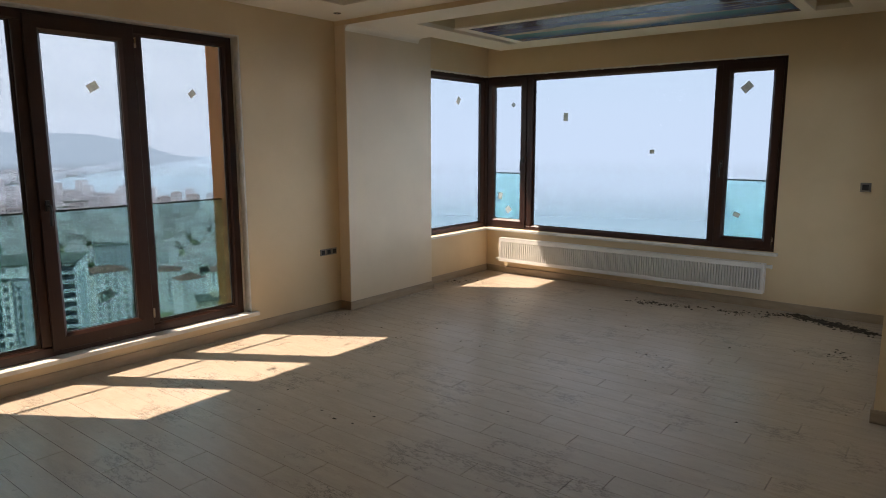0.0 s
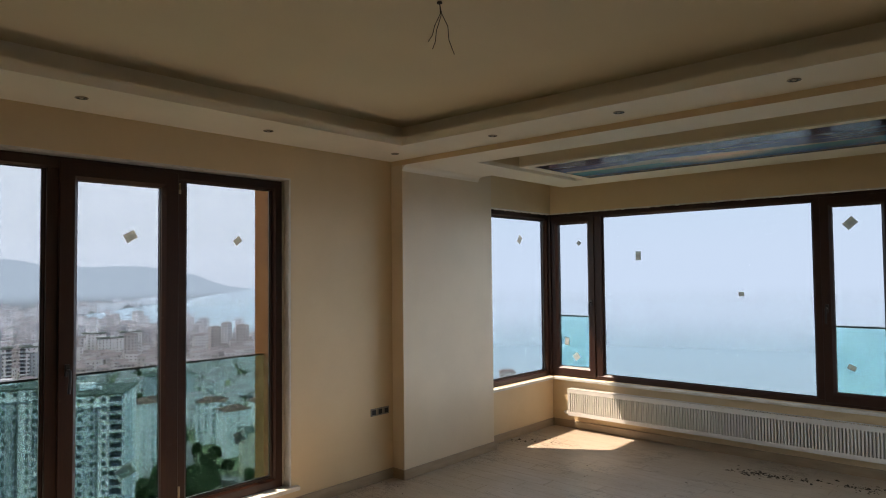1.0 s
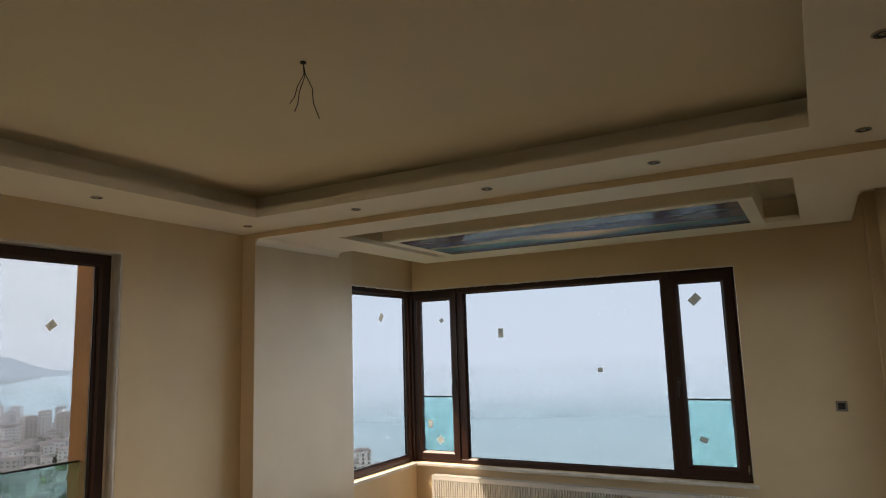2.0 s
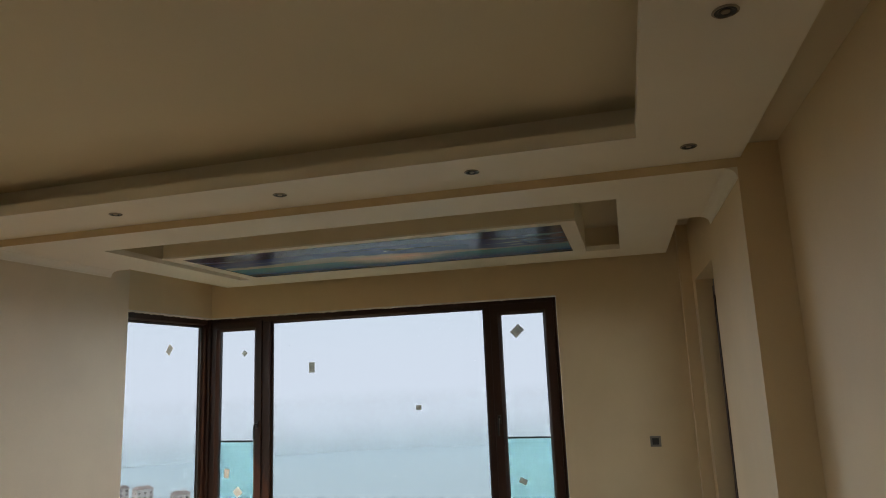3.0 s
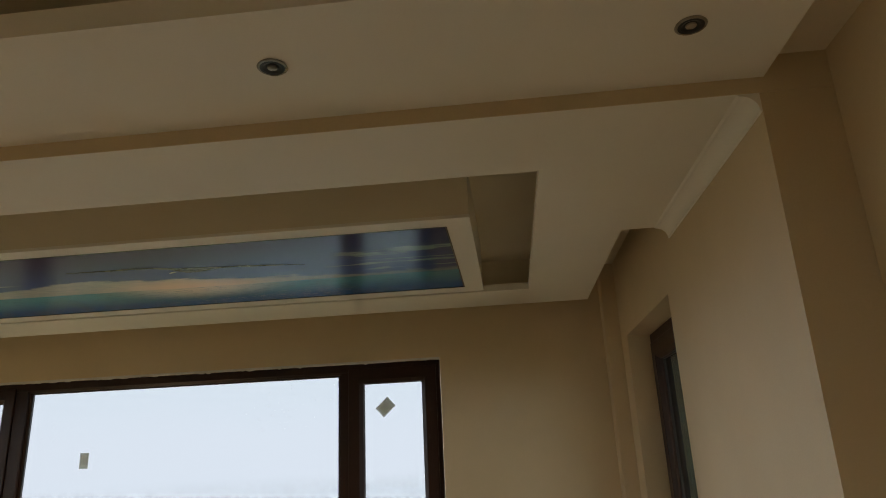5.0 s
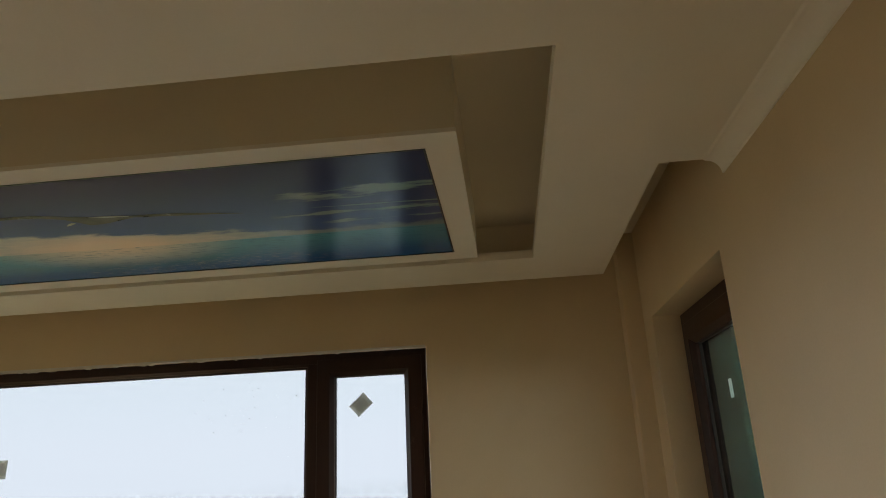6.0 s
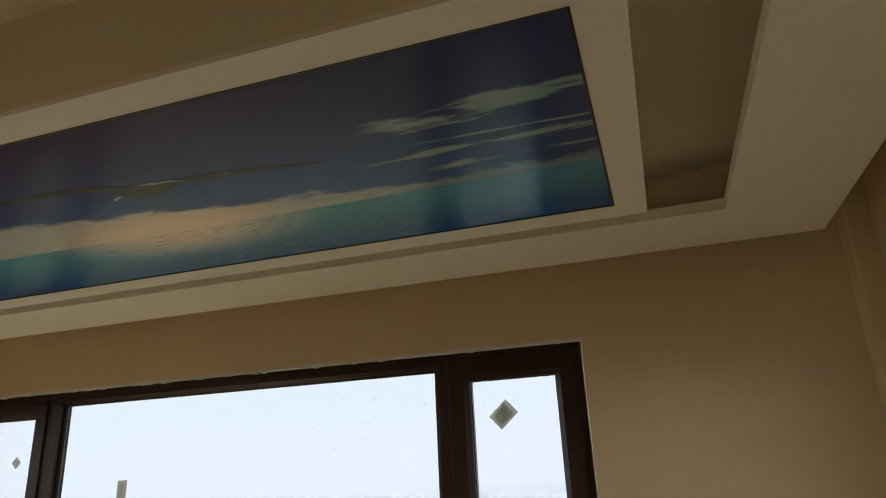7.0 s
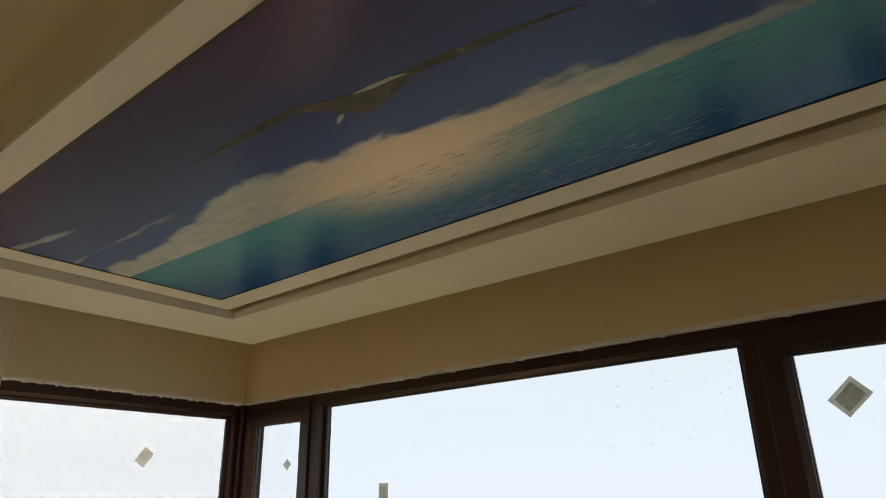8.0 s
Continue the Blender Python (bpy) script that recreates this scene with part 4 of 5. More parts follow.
vs, fs = [], []
NA, NR = 90, 26
for i in range(NA + 1):
    d = -60 + 91.7 * i / NA
    r0 = far_shore(d)
    r1 = max(r0 + 60, 3180 + 6 * min(0, d))
    top = float(np.interp(d, (-60, 14, 17, 19.5, 23, 25, 27.4, 29.8, 31.7), (0.022, 0.0205, 0.0155, 0.0125, 0.0127, 0.0075, 0.0015, -0.0135, -0.0215))) * 1.5 * r1 - GZ + 1.7
    for j in range(NR + 1):
        t = j / NR
        r = r0 + (r1 - r0) * t
        h = (top * math.sin((t - 0.12) / 0.88 * math.pi / 2) ** 1.4 * (1 + 0.14 * noise.noise(Vector((d * 0.12, t * 2.5, 0)))) + 16 * noise.noise(Vector((d * 0.5, t * 9, 5))) * t) if t > 0.12 else 0
        x, y, _ = az(d, r, 0)
        vs.append((x, y, GZ + (max(h, 0.5) if j else -4)))
for i in range(NA):
    for j in range(NR):
        a = i * (NR + 1) + j
        fs.append((a, a + 1, a + NR + 2, a + NR + 1))
tagged(mesh_from("backdrop_hills", vs, fs, [M_HILL]), "hazy blue wooded hills and headland across the bay", "hills", kind="structure")

# glowing see-through sheets standing in for sea haze, one before the far town and one before the hills
def glow_veil(name, radius, top, d1, color, amount, power, *spread):
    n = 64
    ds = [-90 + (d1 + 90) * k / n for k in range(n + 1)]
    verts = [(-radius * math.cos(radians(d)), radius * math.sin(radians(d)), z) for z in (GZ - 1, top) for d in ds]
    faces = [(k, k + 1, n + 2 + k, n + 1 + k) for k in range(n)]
    v = mesh_from(name, verts, faces, [haze(name + "_sheet", color, amount, power, radius, top, *spread)])
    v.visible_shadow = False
    tagged(v, "glowing pale blue sheet standing in for sea haze", "haze", kind="structure")


glow_veil("backdrop_haze_glow_middle", 850, 110, 270, (0.57, 0.72, 0.89), 0.15, 1.85, 36, 52, 0.72)
glow_veil("backdrop_haze_glow_far", 2145, 1350, 270, (0.53, 0.71, 0.88), 0.57, 1.85, 31, 44, 0.985)

# ---- near apartment blocks ----
M_PLAS_W = mottled("white_facade_render", (0.84, 0.85, 0.84), (0.90, 0.90, 0.89), 0.3, 6.0, 0.85, strength=0.1)
M_PLAS_G = mottled("grey_facade_render", (0.40, 0.44, 0.46), (0.48, 0.52, 0.54), 0.3, 6.0, 0.8, strength=0.1)
M_PLAS_D = mottled("dark_facade_band", (0.17, 0.19, 0.20), (0.22, 0.24, 0.25), 0.3, 6.0, 0.7, strength=0.1)
M_ROOF_G = mottled("dark_green_flat_roof", (0.06, 0.085, 0.07), (0.085, 0.11, 0.09), 0.4, 8.0, 0.9, strength=0.1)
M_ROOF_R = mottled("worn_tile_roof", (0.13, 0.075, 0.055), (0.19, 0.115, 0.085), 0.4, 8.0, 0.9, strength=0.1)
M_PANE_D = mottled("dark_window_glass", (0.04, 0.052, 0.06), (0.08, 0.10, 0.11), 0.6, 5.0, 0.15, strength=0.0)
M_YEL = mottled("pale_yellow_render", (0.58, 0.52, 0.38), (0.66, 0.60, 0.45), 0.3, 6.0, 0.85, strength=0.1)


def shared(name, bm, material):
    me = bpy.data.meshes.new(name)
    bmesh.ops.recalc_face_normals(bm, faces=bm.faces)
    bm.to_mesh(me)
    bm.free()
    me.materials.append(material)
    return me


WIN_ME = shared("window", boxes((-0.06, 0.05, -0.65, 0.65, 0.0, 1.35)), M_PANE_D)
SLIM_ME = shared("slim_window", boxes((-0.06, 0.05, -0.45, 0.45, 0.0, 1.45)), M_PANE_D)
SILL_ME = shared("sill", boxes((-0.05, 0.14, -0.85, 0.85, -0.12, 0.0)), M_PLAS_W)
bm = boxes((-0.2, 1.5, -2.0, 2.0, -0.16, 0.0), (1.42, 1.5, -2.0, 2.0, 0.0, 1.0), (-0.2, 1.5, -2.0, -1.94, 0.0, 1.0), (-0.2, 1.5, 1.94, 2.0, 0.0, 1.0))
BALC_ME = shared("balcony", bm, M_PLAS_G)
bm = boxes((-0.2, 1.5, -2.0, 2.0, -0.16, 0.0), (1.42, 1.5, -2.0, 2.0, 0.0, 0.9), (-0.2, 1.5, -2.0, -1.94, 0.0, 0.9), (-0.2, 1.5, 1.94, 2.0, 0.0, 0.9))
BALC_W = shared("balcony_white", bm, M_PLAS_W)
# dark plate standing for the shade inside each balcony opening
VOID_ME = shared("loggia_shade", boxes((-0.1, 0.04, -1.9, 1.9, 0.0, 2.4)), M_PANE_D)


def place_part(name, me, parent, m):
    ob = new(name, me)
    ob.parent = parent
    ob.matrix_local = m
    return ob


def apartment_block(label, loc, turn, w, d, floors, wall, band, roof, style, base=3.2):
    """A block facing its own +x: w wide, d deep, with windows on the front and the two flanks."""
    e = tagged(empty("apartment_building", loc), label, "building")
    e.rotation_euler = (0, 0, radians(turn))
    H = base + floors * 3.0
    part("wall", boxes((-d / 2, d / 2, -w / 2, w / 2, -4, H)), wall, e)
    if band is not None:
        part("facade_panel", boxes((d / 2, d / 2 + 0.18, -w * 0.20, w * 0.20, 0, H - 4.6)), band, e, "darker facade field")
        part("facade_band", boxes((d / 2, d / 2 + 0.24, -w * 0.34, w * 0.34, H - 4.6, H - 4.0)), M_PLAS_D, e)
        for s in (-1, 1):
            part("facade_stripe", boxes((d / 2, d / 2 + 0.22, s * w * 0.2 - 0.4, s * w * 0.2 + 0.4, 0, H - 4.6)), M_PLAS_D, e)
            part("flank_panel", boxes((-d * 0.25, d * 0.25, s * (w / 2), s * (w / 2 + 0.15), 0, H - 4.6)) if s > 0 else boxes((-d * 0.25, d * 0.25, -w / 2 - 0.15, -w / 2, 0, H - 4.6)), band, e)
    if style == "hip":
        bmr = bmesh.new()
        o = 0.7
        b = [bmr.verts.new(p) for p in ((-d / 2 - o, -w / 2 - o, H), (d / 2 + o, -w / 2 - o, H), (d / 2 + o, w / 2 + o, H), (-d / 2 - o, w / 2 + o, H))]
        k = min(d, w) / 2 * 0.9
        t = [bmr.verts.new(p) for p in ((-d / 2 + k, -w / 2 + k, H + 2.2), (d / 2 - k, -w / 2 + k, H + 2.2), (d / 2 - k, w / 2 - k, H + 2.2), (-d / 2 + k, w / 2 - k, H + 2.2))]
        bmr.faces.new(b)
        bmr.faces.new(t)
        for i in range(4):
            bmr.faces.new([b[i], b[(i + 1) % 4], t[(i + 1) % 4], t[i]])
        part("roof", bmr, roof, e)
    else:
        r = part("roof", boxes((-d / 2 - 0.8, d / 2 + 0.8, -w / 2 - 0.8, w / 2 + 0.8, H, H + 0.5)), roof, e)
        part("roof_hut", boxes((-2, 2, -2.5, 1.5, H + 0.5, H + 2.6)), wall, r)
        part("roof_tank", boxes((1.5, 2.6, 3, 4.2, H + 0.5, H + 1.5)), M_PLAS_W, r)
    cols = max(2, int(w / 3.4))
    for f in range(floors):
        z = base + f * 3.0 + 0.9
        for c in range(cols):
            y = (c + 0.5 - cols / 2) * w / cols
            edge = c in (0, cols - 1)
            if style == "tower" and edge:
                place_part("loggia_shade", VOID_ME, e, pose(d / 2 + 0.02, y, z - 0.9))
                place_part("balcony", BALC_ME if f % 4 else BALC_W, e, pose(d / 2, y, z - 0.9))
            elif style == "hip" and c == cols // 2:
                place_part("balcony", BALC_W, e, pose(d / 2, y, z - 0.9) @ Matrix.Diagonal((0.8, 0.7, 1, 1)))
                place_part("window", WIN_ME, e, pose(d / 2, y, z))
            else:
                place_part("window", WIN_ME if c % 2 else SLIM_ME, e, pose(d / 2 + (0.18 if band is not None and abs(y) < w * 0.2 else 0.0), y, z))
                if band is None:
                    place_part("sill", SILL_ME, e, pose(d / 2, y, z))
        nf = max(2, int(d / 4.5))
        for s in (-1, 1):
            for c in range(nf):
                x = (c + 0.5 - nf / 2) * d / nf
                off = 0.15 if band is not None and abs(x) < d * 0.25 else 0.0
                place_part("window", WIN_ME if c % 2 else SLIM_ME, e, pose(x, s * (w / 2 + off), z, 0, 0, 90 * s))
    return e


def block_at(label, deg, dist, roof_slope, *args, turn=0.0):
    """roof_slope: how far the roof lies below the eye for each metre away."""
    w, d, wall, band, roof, style = args
    w, d = w * 1.4, d * 1.3
    H = 1.7 - GZ - 1.5 * dist * roof_slope
    floors = max(3, int((H - 3.2) / 3.0))
    x, y, _ = az(deg, dist, 0)
    base = H - floors * 3.0
    return apartment_block(label, (x, y, GZ), -deg + turn, w, d, floors, wall, band, roof, style, base)


TW = "tall grey and white apartment tower with dark balconies"
block_at(TW, 20.1, 172, 0.150, 18.0, 17, M_PLAS_W, M_PLAS_G, M_ROOF_G, "tower", turn=-14)
block_at(TW, 14.9, 190, 0.136, 20.0, 18, M_PLAS_W, M_PLAS_G, M_ROOF_G, "tower", turn=-14)
block_at(TW, 5.0, 190, 0.14, 20.0, 18, M_PLAS_W, M_PLAS_G, M_ROOF_G, "tower", turn=-14)
HB = "white apartment block with a worn tile roof"
block_at(HB, 24.6, 225, 0.170, 11.0, 11, M_PLAS_W, None, M_ROOF_R, "hip", turn=12)
block_at(HB, 28.9, 262, 0.176, 11.0, 10, M_PLAS_W, None, M_ROOF_R, "hip", turn=-10)
block_at(HB, 30.6, 238, 0.190, 9.5, 9, M_PLAS_W, None, M_ROOF_R, "hip", turn=25)
block_at(HB, 33.0, 256, 0.180, 10.0, 10, M_PLAS_W, None, M_ROOF_R, "hip", turn=15)
block_at("low pale yellow block with a grey roof", 32.6, 214, 0.222, 12.0, 10, M_YEL, None, M_ROOF_G, "flat", turn=8)
block_at(HB, 37.0, 265, 0.17, 18.0, 13, M_PLAS_W, None, M_ROOF_R, "hip", turn=-5)
block_at("grey apartment block with a flat roof", 25.6, 330, 0.135, 22.0, 13, M_PLAS_G, None, M_ROOF_G, "flat", turn=5)
block_at("pale twin apartment tower far off", 16.6, 420, 0.088, 16.0, 14, M_PLAS_W, M_PLAS_G, M_ROOF_G, "tower", turn=0)
block_at("pale twin apartment tower far off", 14.0, 415, 0.088, 16.0, 14, M_PLAS_W, M_PLAS_G, M_ROOF_G, "tower", turn=0)
block_at("white slab tower far off", 20.3, 560, 0.075, 16.0, 14, M_PLAS_W, None, M_ROOF_G, "flat", turn=6)
block_at("white slab tower far off", 21.6, 545, 0.082, 22.0, 14, M_PLAS_W, None, M_ROOF_G, "flat", turn=6)
block_at("white slab tower far off", 22.8, 560, 0.075, 16.0, 14, M_PLAS_W, None, M_ROOF_G, "flat", turn=6)

# ---- the rest of the town, as one mass ----
rnd = random.Random(5)
M_T1 = mottled("town_pale_render", (0.78, 0.77, 0.76), (0.88, 0.87, 0.86), 0.02, 0.5, 0.85, strength=0.0)
M_T2 = mottled("town_roofs", (0.25, 0.235, 0.235), (0.40, 0.375, 0.37), 0.02, 0.5, 0.9, strength=0.0)
M_T3 = mottled("town_warm_render", (0.55, 0.52, 0.50), (0.70, 0.65, 0.62), 0.02, 0.5, 0.85, strength=0.0)
vs, fs, ix = [], [], []


def quad(p, q, r, s, m):
    n = len(vs)
    vs.extend((p, q, r, s))
    fs.append((n, n + 1, n + 2, n + 3))
    ix.append(m)


def town_house(cx, cy, w, d, h, t, wall, rows):
    c, s = math.cos(t), math.sin(t)

    def P(a, b, z):
        return (cx + a * c - b * s, cy + a * s + b * c, GZ + z)

    cs = [(d / 2, -w / 2), (d / 2, w / 2), (-d / 2, w / 2), (-d / 2, -w / 2)]
    for k in range(4):
        a, b = cs[k], cs[(k + 1) % 4]
        quad(P(*a, -5), P(*b, -5), P(*b, h), P(*a, h), wall)
    o = 0.6
    ro = [(d / 2 + o, -w / 2 - o), (d / 2 + o, w / 2 + o), (-d / 2 - o, w / 2 + o), (-d / 2 - o, -w / 2 - o)]
    k2 = 0.55
    for k in range(4):
        a, b = ro[k], ro[(k + 1) % 4]
        quad(P(*a, h), P(*b, h), P(b[0] * k2, b[1] * k2, h + 1.8), P(a[0] * k2, a[1] * k2, h + 1.8), 1)
    quad(*[P(a * k2, b * k2, h + 1.8) for a, b in ro], 1)
    if rows:
        nf = int(h / 3)
        for f in range(nf):
            z = f * 3 + 1.0
            for n, L, face in ((max(2, int(w / 3.2)), w, 0), (max(2, int(d / 3.5)), d, 1), (max(2, int(d / 3.5)), d, 2)):
                for k in range(n):
                    u = (k + 0.5 - n / 2) * L / n
                    if face == 0:
                        quad(P(d / 2 + 0.08, u - 0.7, z), P(d / 2 + 0.08, u + 0.7, z), P(d / 2 + 0.08, u + 0.7, z + 1.4), P(d / 2 + 0.08, u - 0.7, z + 1.4), 3)
                    else:
                        b = (w / 2 + 0.08) * (1 if face == 1 else -1)
                        quad(P(u - 0.7, b, z), P(u + 0.7, b, z), P(u + 0.7, b, z + 1.4), P(u - 0.7, b, z + 1.4), 3)


placed = [az(a, r, 0)[:2] for a, r in ((20.1, 172), (14.9, 190), (5, 190), (24.4, 225), (28.6, 262), (30.3, 238), (33.2, 252), (33, 214), (37, 265), (25.6, 330), (16.6, 420), (14, 415), (20.3, 560), (21.6, 545), (22.8, 560))]
made = 0
cells = {}
for p in placed:
    cells.setdefault((int(p[0] // 40), int(p[1] // 40)), []).append((p[0], p[1], 24))
for _ in range(42000):
    dg = rnd.uniform(-6, 62)
    r = 260 + 1300 * rnd.random() ** 0.75
    if r > coast(dg) - 25 or made >= 8500:
        continue
    if 250 < r < 420 and dg < 24 and rnd.random() < 0.8:
        continue
    x, y, _ = az(dg, r, 0)
    gap = 17 if r < 450 else 12
    cx, cy = int(x // 40), int(y // 40)
    if any((x - a) ** 2 + (y - b) ** 2 < max(gap, g) ** 2 for i in (-1, 0, 1) for j in (-1, 0, 1) for a, b, g in cells.get((cx + i, cy + j), ())):
        continue
    cells.setdefault((cx, cy), []).append((x, y, gap))
    if r < 480:
        placed.append((x, y))
    tall = rnd.random() < 0.14
    h = rnd.uniform(20, 36) if tall and r > 480 else rnd.uniform(8, 17)
    town_house(x, y, rnd.uniform(8, 13), rnd.uniform(7, 10), h, radians(-dg + rnd.choice((-25, -10, 5, 20, 60))), 0 if rnd.random() < 0.75 else 2, r < 620)
    made += 1
for _ in range(200):
    dg = rnd.uniform(-10, 26)
    x, y, _ = az(dg, far_shore(dg) + 20 + 220 * rnd.random() ** 1.3, 0)
    town_house(x, y, rnd.uniform(14, 26), rnd.uniform(12, 20), rnd.uniform(9, 26), radians(-dg + rnd.uniform(-30, 30)), 0, False)
town = mesh_from("town", vs, fs, [M_T1, M_T2, M_T3, M_PANE_D], ix)
tagged(town, "dense pale coastal town of apartment blocks with tile roofs", "town", kind="stuff")

# streets and trees among the near blocks
def street(label, pts, width):
    bm2 = bmesh.new()
    rows = []
    for i, p in enumerate(pts):
        a, b = Vector(pts[max(i - 1, 0)]), Vector(pts[min(i + 1, len(pts) - 1)])
        t = (b - a).normalized()
        nrm = Vector((-t.y, t.x)) * width / 2
        rows.append([bm2.verts.new((p[0] + nrm.x, p[1] + nrm.y, GZ + 3.0)), bm2.verts.new((p[0] - nrm.x, p[1] - nrm.y, GZ + 3.0)), bm2.verts.new((p[0] - nrm.x, p[1] - nrm.y, GZ - 3)), bm2.verts.new((p[0] + nrm.x, p[1] + nrm.y, GZ - 3))])
    for r0, r1 in zip(rows, rows[1:]):
        for k in range(4):
            bm2.faces.new([r0[k], r0[(k + 1) % 4], r1[(k + 1) % 4], r1[k]])
    structure("road", bm2, M_ROAD, label, "road")


street("pale asphalt street below the towers", [az(a, r, 0)[:2] for a, r in ((8, 150), (16, 208), (23, 205), (28, 212), (34, 196), (42, 190))], 7)
street("pale asphalt lane between the blocks", [az(a, r, 0)[:2] for a, r in ((27, 214), (27, 250), (25.5, 290), (23, 360), (20, 420))], 6)


def leaf_material(name, c1, c2):
    m, nt = mat_new(name)
    isl = nt.nodes.new("ShaderNodeNewGeometry").outputs["Random Per Island"]
    n = noise_of(nt, coords(nt), 1.2, 4)
    finish(nt, mixc(nt, mth(nt, "ADD", mth(nt, "MULTIPLY", isl, 0.6), mth(nt, "MULTIPLY", n, 0.4)), c1, c2), 0.7, 0.0, None, spec=0.2)
    return m


M_LEAF = leaf_material("tree_foliage", (0.035, 0.065, 0.025), (0.09, 0.125, 0.05))
M_BARK = mottled("tree_bark", (0.06, 0.045, 0.03), (0.10, 0.075, 0.05), 4.0, 30.0, 0.9, strength=0.4)


def crown_mesh(seed, R, H, clumps):
    rr = random.Random(seed)
    verts, faces = [], []
    for _ in range(clumps):
        th, ph, q = rr.uniform(0, 6.283), rr.uniform(-0.7, 1.5), rr.uniform(0.55, 1.0) ** 0.5
        c = Vector((R * q * math.cos(th) * math.cos(ph), R * q * math.sin(th) * math.cos(ph), H * 0.62 + H * 0.33 * q * math.sin(ph)))
        for _k in range(5):
            p = c + Vector((rr.gauss(0, 0.4), rr.gauss(0, 0.4), rr.gauss(0, 0.3)))
            a = Vector((rr.gauss(0, 1), rr.gauss(0, 1), rr.gauss(0, 1))).normalized() * rr.uniform(0.35, 0.75)
            b = a.cross(Vector((rr.gauss(0, 1), rr.gauss(0, 1), rr.gauss(0, 1)))).normalized() * rr.uniform(0.3, 0.6)
            n = len(verts)
            verts.extend((tuple(p - a), tuple(p + b), tuple(p + a), tuple(p - b)))
            faces.append((n, n + 1, n + 2, n + 3))
    return verts, faces


def tree(seed, R, H):
    t = tagged(empty("tree"), "dark green broadleaf tree below the towers", "tree", "trees between the apartment blocks")
    b = sweep([(0, 0, -3), (0, 0, H * 0.25), (0.15, 0.1, H * 0.5), (0.1, 0.2, H * 0.8)], 0.3, 7, [1.2, 1.0, 0.7, 0.25])
    part("trunk", b, M_BARK, t)
    for k in range(4):
        a = k * 1.6 + seed
        part("limb", sweep([(0, 0, H * 0.35), (0.5 * R * math.cos(a), 0.5 * R * math.sin(a), H * 0.55), (0.8 * R * math.cos(a), 0.8 * R * math.sin(a), H * 0.7)], 0.12, 5, [1, 0.7, 0.3]), M_BARK, t)
    v2, f2 = crown_mesh(seed, R, H, 130)
    c = mesh_from("crown", v2, f2, [M_LEAF])
    c.parent = t
    return t


kinds = [tree(1, 3.0, 7.5), tree(2, 2.3, 9.0), tree(3, 3.8, 8.0)]
tr = random.Random(9)
first_used = set()
count = 0
for _ in range(900):
    if count >= 90:
        break
    dg, r = tr.uniform(14, 42), tr.uniform(185, 330)
    if count < 25:
        dg, r = tr.uniform(23, 29), tr.uniform(190, 205)
    x, y, _ = az(dg, r, 0)
    if any((x - a) ** 2 + (y - b) ** 2 < 14 ** 2 for a, b in placed):
        continue
    k = count % 3
    m = Matrix.Translation((x, y, GZ + 0.5)) @ Matrix.Rotation(tr.uniform(0, 6.28), 4, "Z")
    if k not in first_used:
        kinds[k].matrix_basis = m
        first_used.add(k)
    else:
        copy_thing(kinds[k], m)
    count += 1
verts, faces = [], []
wr = random.Random(21)
for _ in range(1500):
    dg, r = wr.choice(((wr.uniform(8, 24), wr.uniform(270, 420)), (wr.uniform(22, 42), wr.uniform(380, 560)), (wr.uniform(0, 50), wr.uniform(300, 1200))))
    x, y, _ = az(dg, r, 0)
    if r > coast(dg) - 10:
        continue
    R, H = wr.uniform(2, 4), wr.uniform(5, 10)
    for _k in range(14):
        th, q = wr.uniform(0, 6.283), wr.random() ** 0.5
        p = Vector((x + R * q * math.cos(th), y + R * q * math.sin(th), GZ + H * wr.uniform(0.2, 1.0) * (1.1 - 0.5 * q)))
        a = Vector((wr.gauss(0, 1), wr.gauss(0, 1), wr.gauss(0, 0.7))).normalized() * wr.uniform(0.8, 1.6)
        b = a.cross(Vector((wr.gauss(0, 1), wr.gauss(0, 1), wr.gauss(0, 1)))).normalized() * wr.uniform(0.7, 1.4)
        n = len(verts)
        verts.extend((tuple(p - a), tuple(p + b), tuple(p + a), tuple(p - b)))
        faces.append((n, n + 1, n + 2, n + 3))
tagged(mesh_from("far_trees", verts, faces, [M_LEAF]), "dark green far-off trees scattered through the town", "trees", kind="stuff")


# ---- dirt on the floor ----
def scatter(name, label, spots, seed):
    rr = random.Random(seed)
    bm2 = bmesh.new()
    for x, y, spread, num, size in spots:
        for _ in range(num):
            px, py = x + rr.gauss(0, spread), y + rr.gauss(0, spread * rr.choice((0.25, 0.4, 0.9)))
            if py > WY - 0.03 or px < XF + 0.03 or px > PE - 0.02:
                continue
            k0 = rr.random() ** 2.2
            L, W, h, t = size * (0.22 + 1.3 * k0), size * (0.16 + 0.55 * k0), size * rr.uniform(0.1, 0.4) * (0.4 + k0), rr.uniform(0, 6.28)
            c, s2 = math.cos(t), math.sin(t)
            ring_ = []
            for q in range(6):
                a, b = math.cos(q * 1.0472) * rr.uniform(0.55, 1.15), math.sin(q * 1.0472) * rr.uniform(0.45, 1.2)
                ring_.append(bm2.verts.new((px + c * a * L - s2 * b * W, py + s2 * a * L + c * b * W, 0.0062)))
            tip = bm2.verts.new((px + rr.uniform(-0.3, 0.3) * L, py, 0.0062 + h))
            for k in range(6):
                bm2.faces.new([ring_[k], ring_[(k + 1) % 6], tip])
            bm2.faces.new(ring_)
    tagged(part(name, bm2, M_SOIL), label, "dirt", kind="stuff")


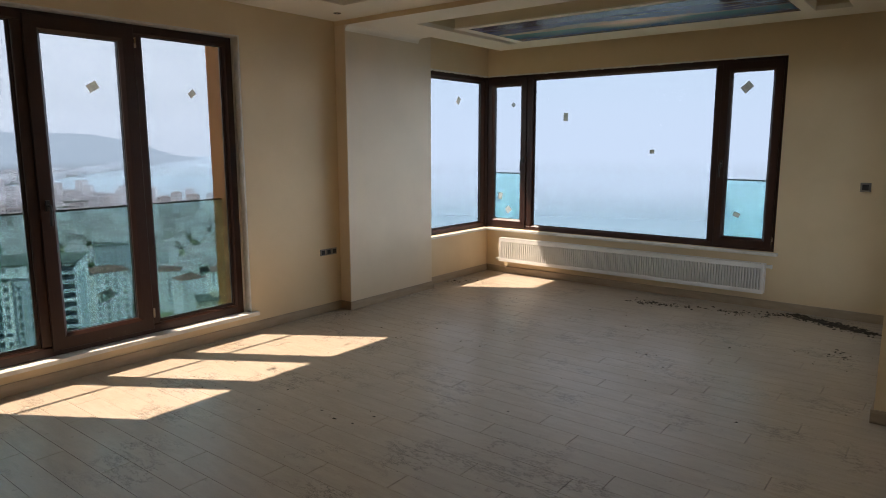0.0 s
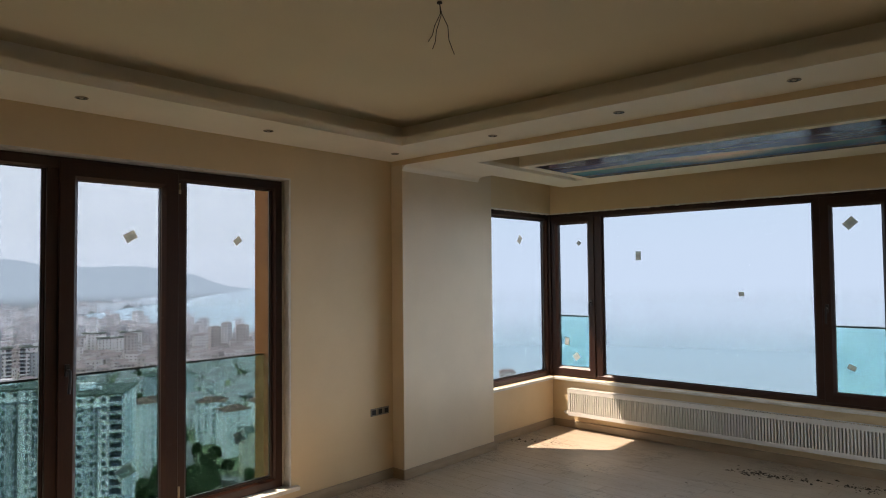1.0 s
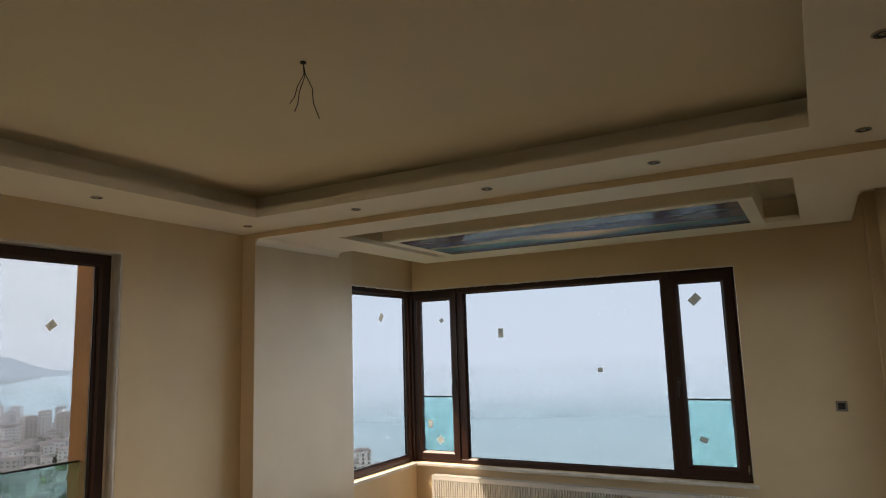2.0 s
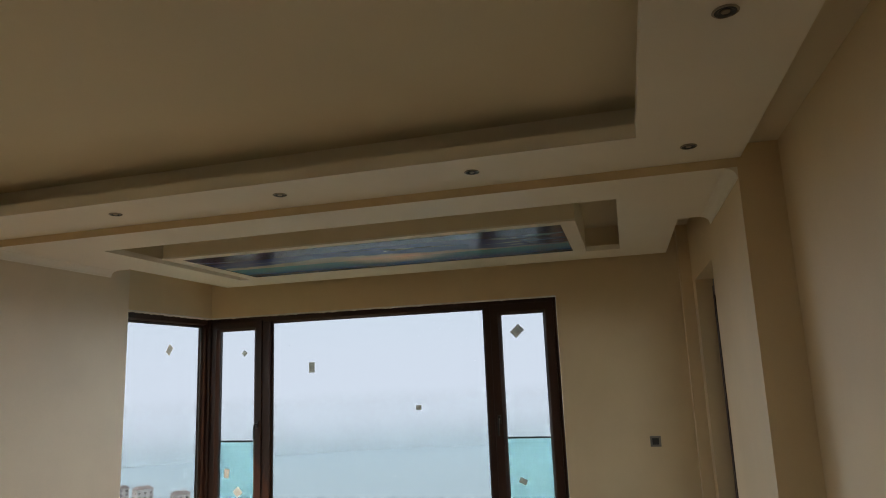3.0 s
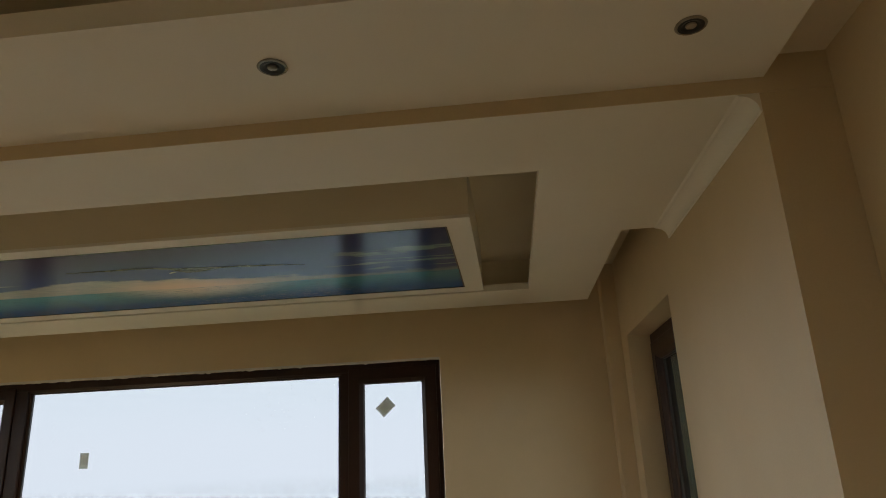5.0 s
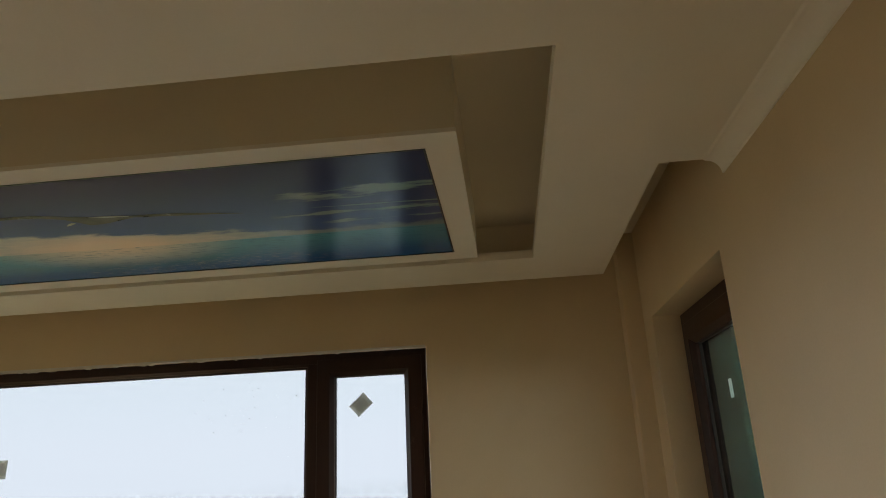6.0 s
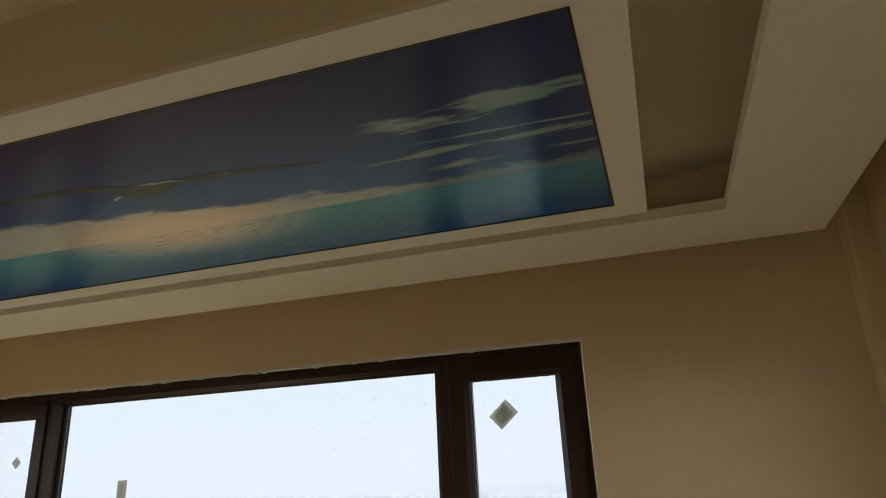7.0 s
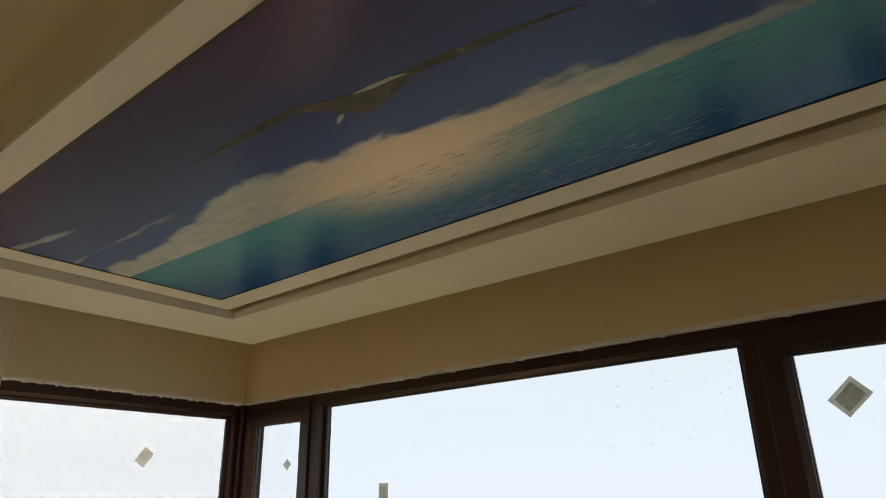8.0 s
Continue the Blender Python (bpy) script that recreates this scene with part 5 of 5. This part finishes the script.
tj = random.Random(5)
trail = [(-1.85 + 0.1 * k + tj.uniform(-0.04, 0.04), 6.50 + 0.022 * k + tj.uniform(-0.035, 0.035), 0.08, tj.choice((10, 22, 60)), 0.02) for k in range(14)]
trail += [(-0.5 + 0.06 * k, 6.86 - 0.028 * k + tj.uniform(-0.02, 0.02), 0.06, tj.choice((60, 90, 130)), 0.023) for k in range(11)]
trail += [(-0.06, 5.7, 0.09, 14, 0.02), (-0.02, 5.85, 0.06, 10, 0.018), (-0.15, 5.5, 0.1, 5, 0.014)]
scatter("spilled_soil", "dark crumbs of dry soil trailed along the window wall", trail, 4)
bits = [(-3.98, 6.15, 0.08, 20, 0.022), (-3.8, 6.35, 0.12, 16, 0.02)]
bits += [(-2.6, 4.2, 1.0, 45, 0.011), (-1.4, 4.6, 1.0, 45, 0.011), (-2.3, 5.9, 0.8, 30, 0.013), (-2.6, 2.6, 0.7, 50, 0.011), (-0.75, 5.45, 0.05, 2, 0.012)]
scatter("floor_crumbs", "scattered dark crumbs and wood splinters on the floor", bits, 8)

# ---- floor ----
floor = structure("floor", slab(2, -0.1, -0.012, XF - 0.02, 2.32, YS - 0.02, WY + 0.02), M_BOARD, "washed-oak laminate floor, dusty and unfinished", "floor")
part("floor_field", boxes((XF, 2.3, YS, 0.7, -0.012, 0.006)), M_FLOOR, floor)
fr = random.Random(12)
PLANK = {}


def plank(x0, x1, y0, y1):
    """One laminate board with eased edges, its long side along x."""
    L, W = round(x1 - x0, 3), round(y1 - y0, 3)
    if (L, W) not in PLANK:
        b = bmesh.new()
        e = 0.001
        lo = [b.verts.new((x, y, -0.012)) for x, y in ((0, 0), (L, 0), (L, W), (0, W))]
        mid = [b.verts.new((x, y, 0.0048)) for x, y in ((0, 0), (L, 0), (L, W), (0, W))]
        up = [b.verts.new((x, y, 0.006)) for x, y in ((e, e), (L - e, e), (L - e, W - e), (e, W - e))]
        for k in range(4):
            b.faces.new([lo[k], lo[(k + 1) % 4], mid[(k + 1) % 4], mid[k]])
            b.faces.new([mid[k], mid[(k + 1) % 4], up[(k + 1) % 4], up[k]])
        b.faces.new(up)
        PLANK[L, W] = shared("plank", b, M_FLOOR)
    ob = new("plank", PLANK[L, W])
    ob.parent = floor
    ob.location = (x0, y0, 0)


PW, PL = 0.152, 1.2
row = 0
y = 0.7
while y < WY - 0.01:
    y1 = min(y + PW, WY)
    xe = 2.3 if y1 <= 2.95 else (XE if y1 < KY + 0.01 else PE + 0.2)
    x = XF + 0.001
    first_len = (0.3, 0.75, 0.5, 0.95, 1.1)[row % 5]
    nxt = x + first_len
    while x < xe - 0.02:
        plank(x, min(nxt, xe) - 0.0016, y, y1 - 0.0009)
        x, nxt = nxt, nxt + PL
    y += PW
    row += 1
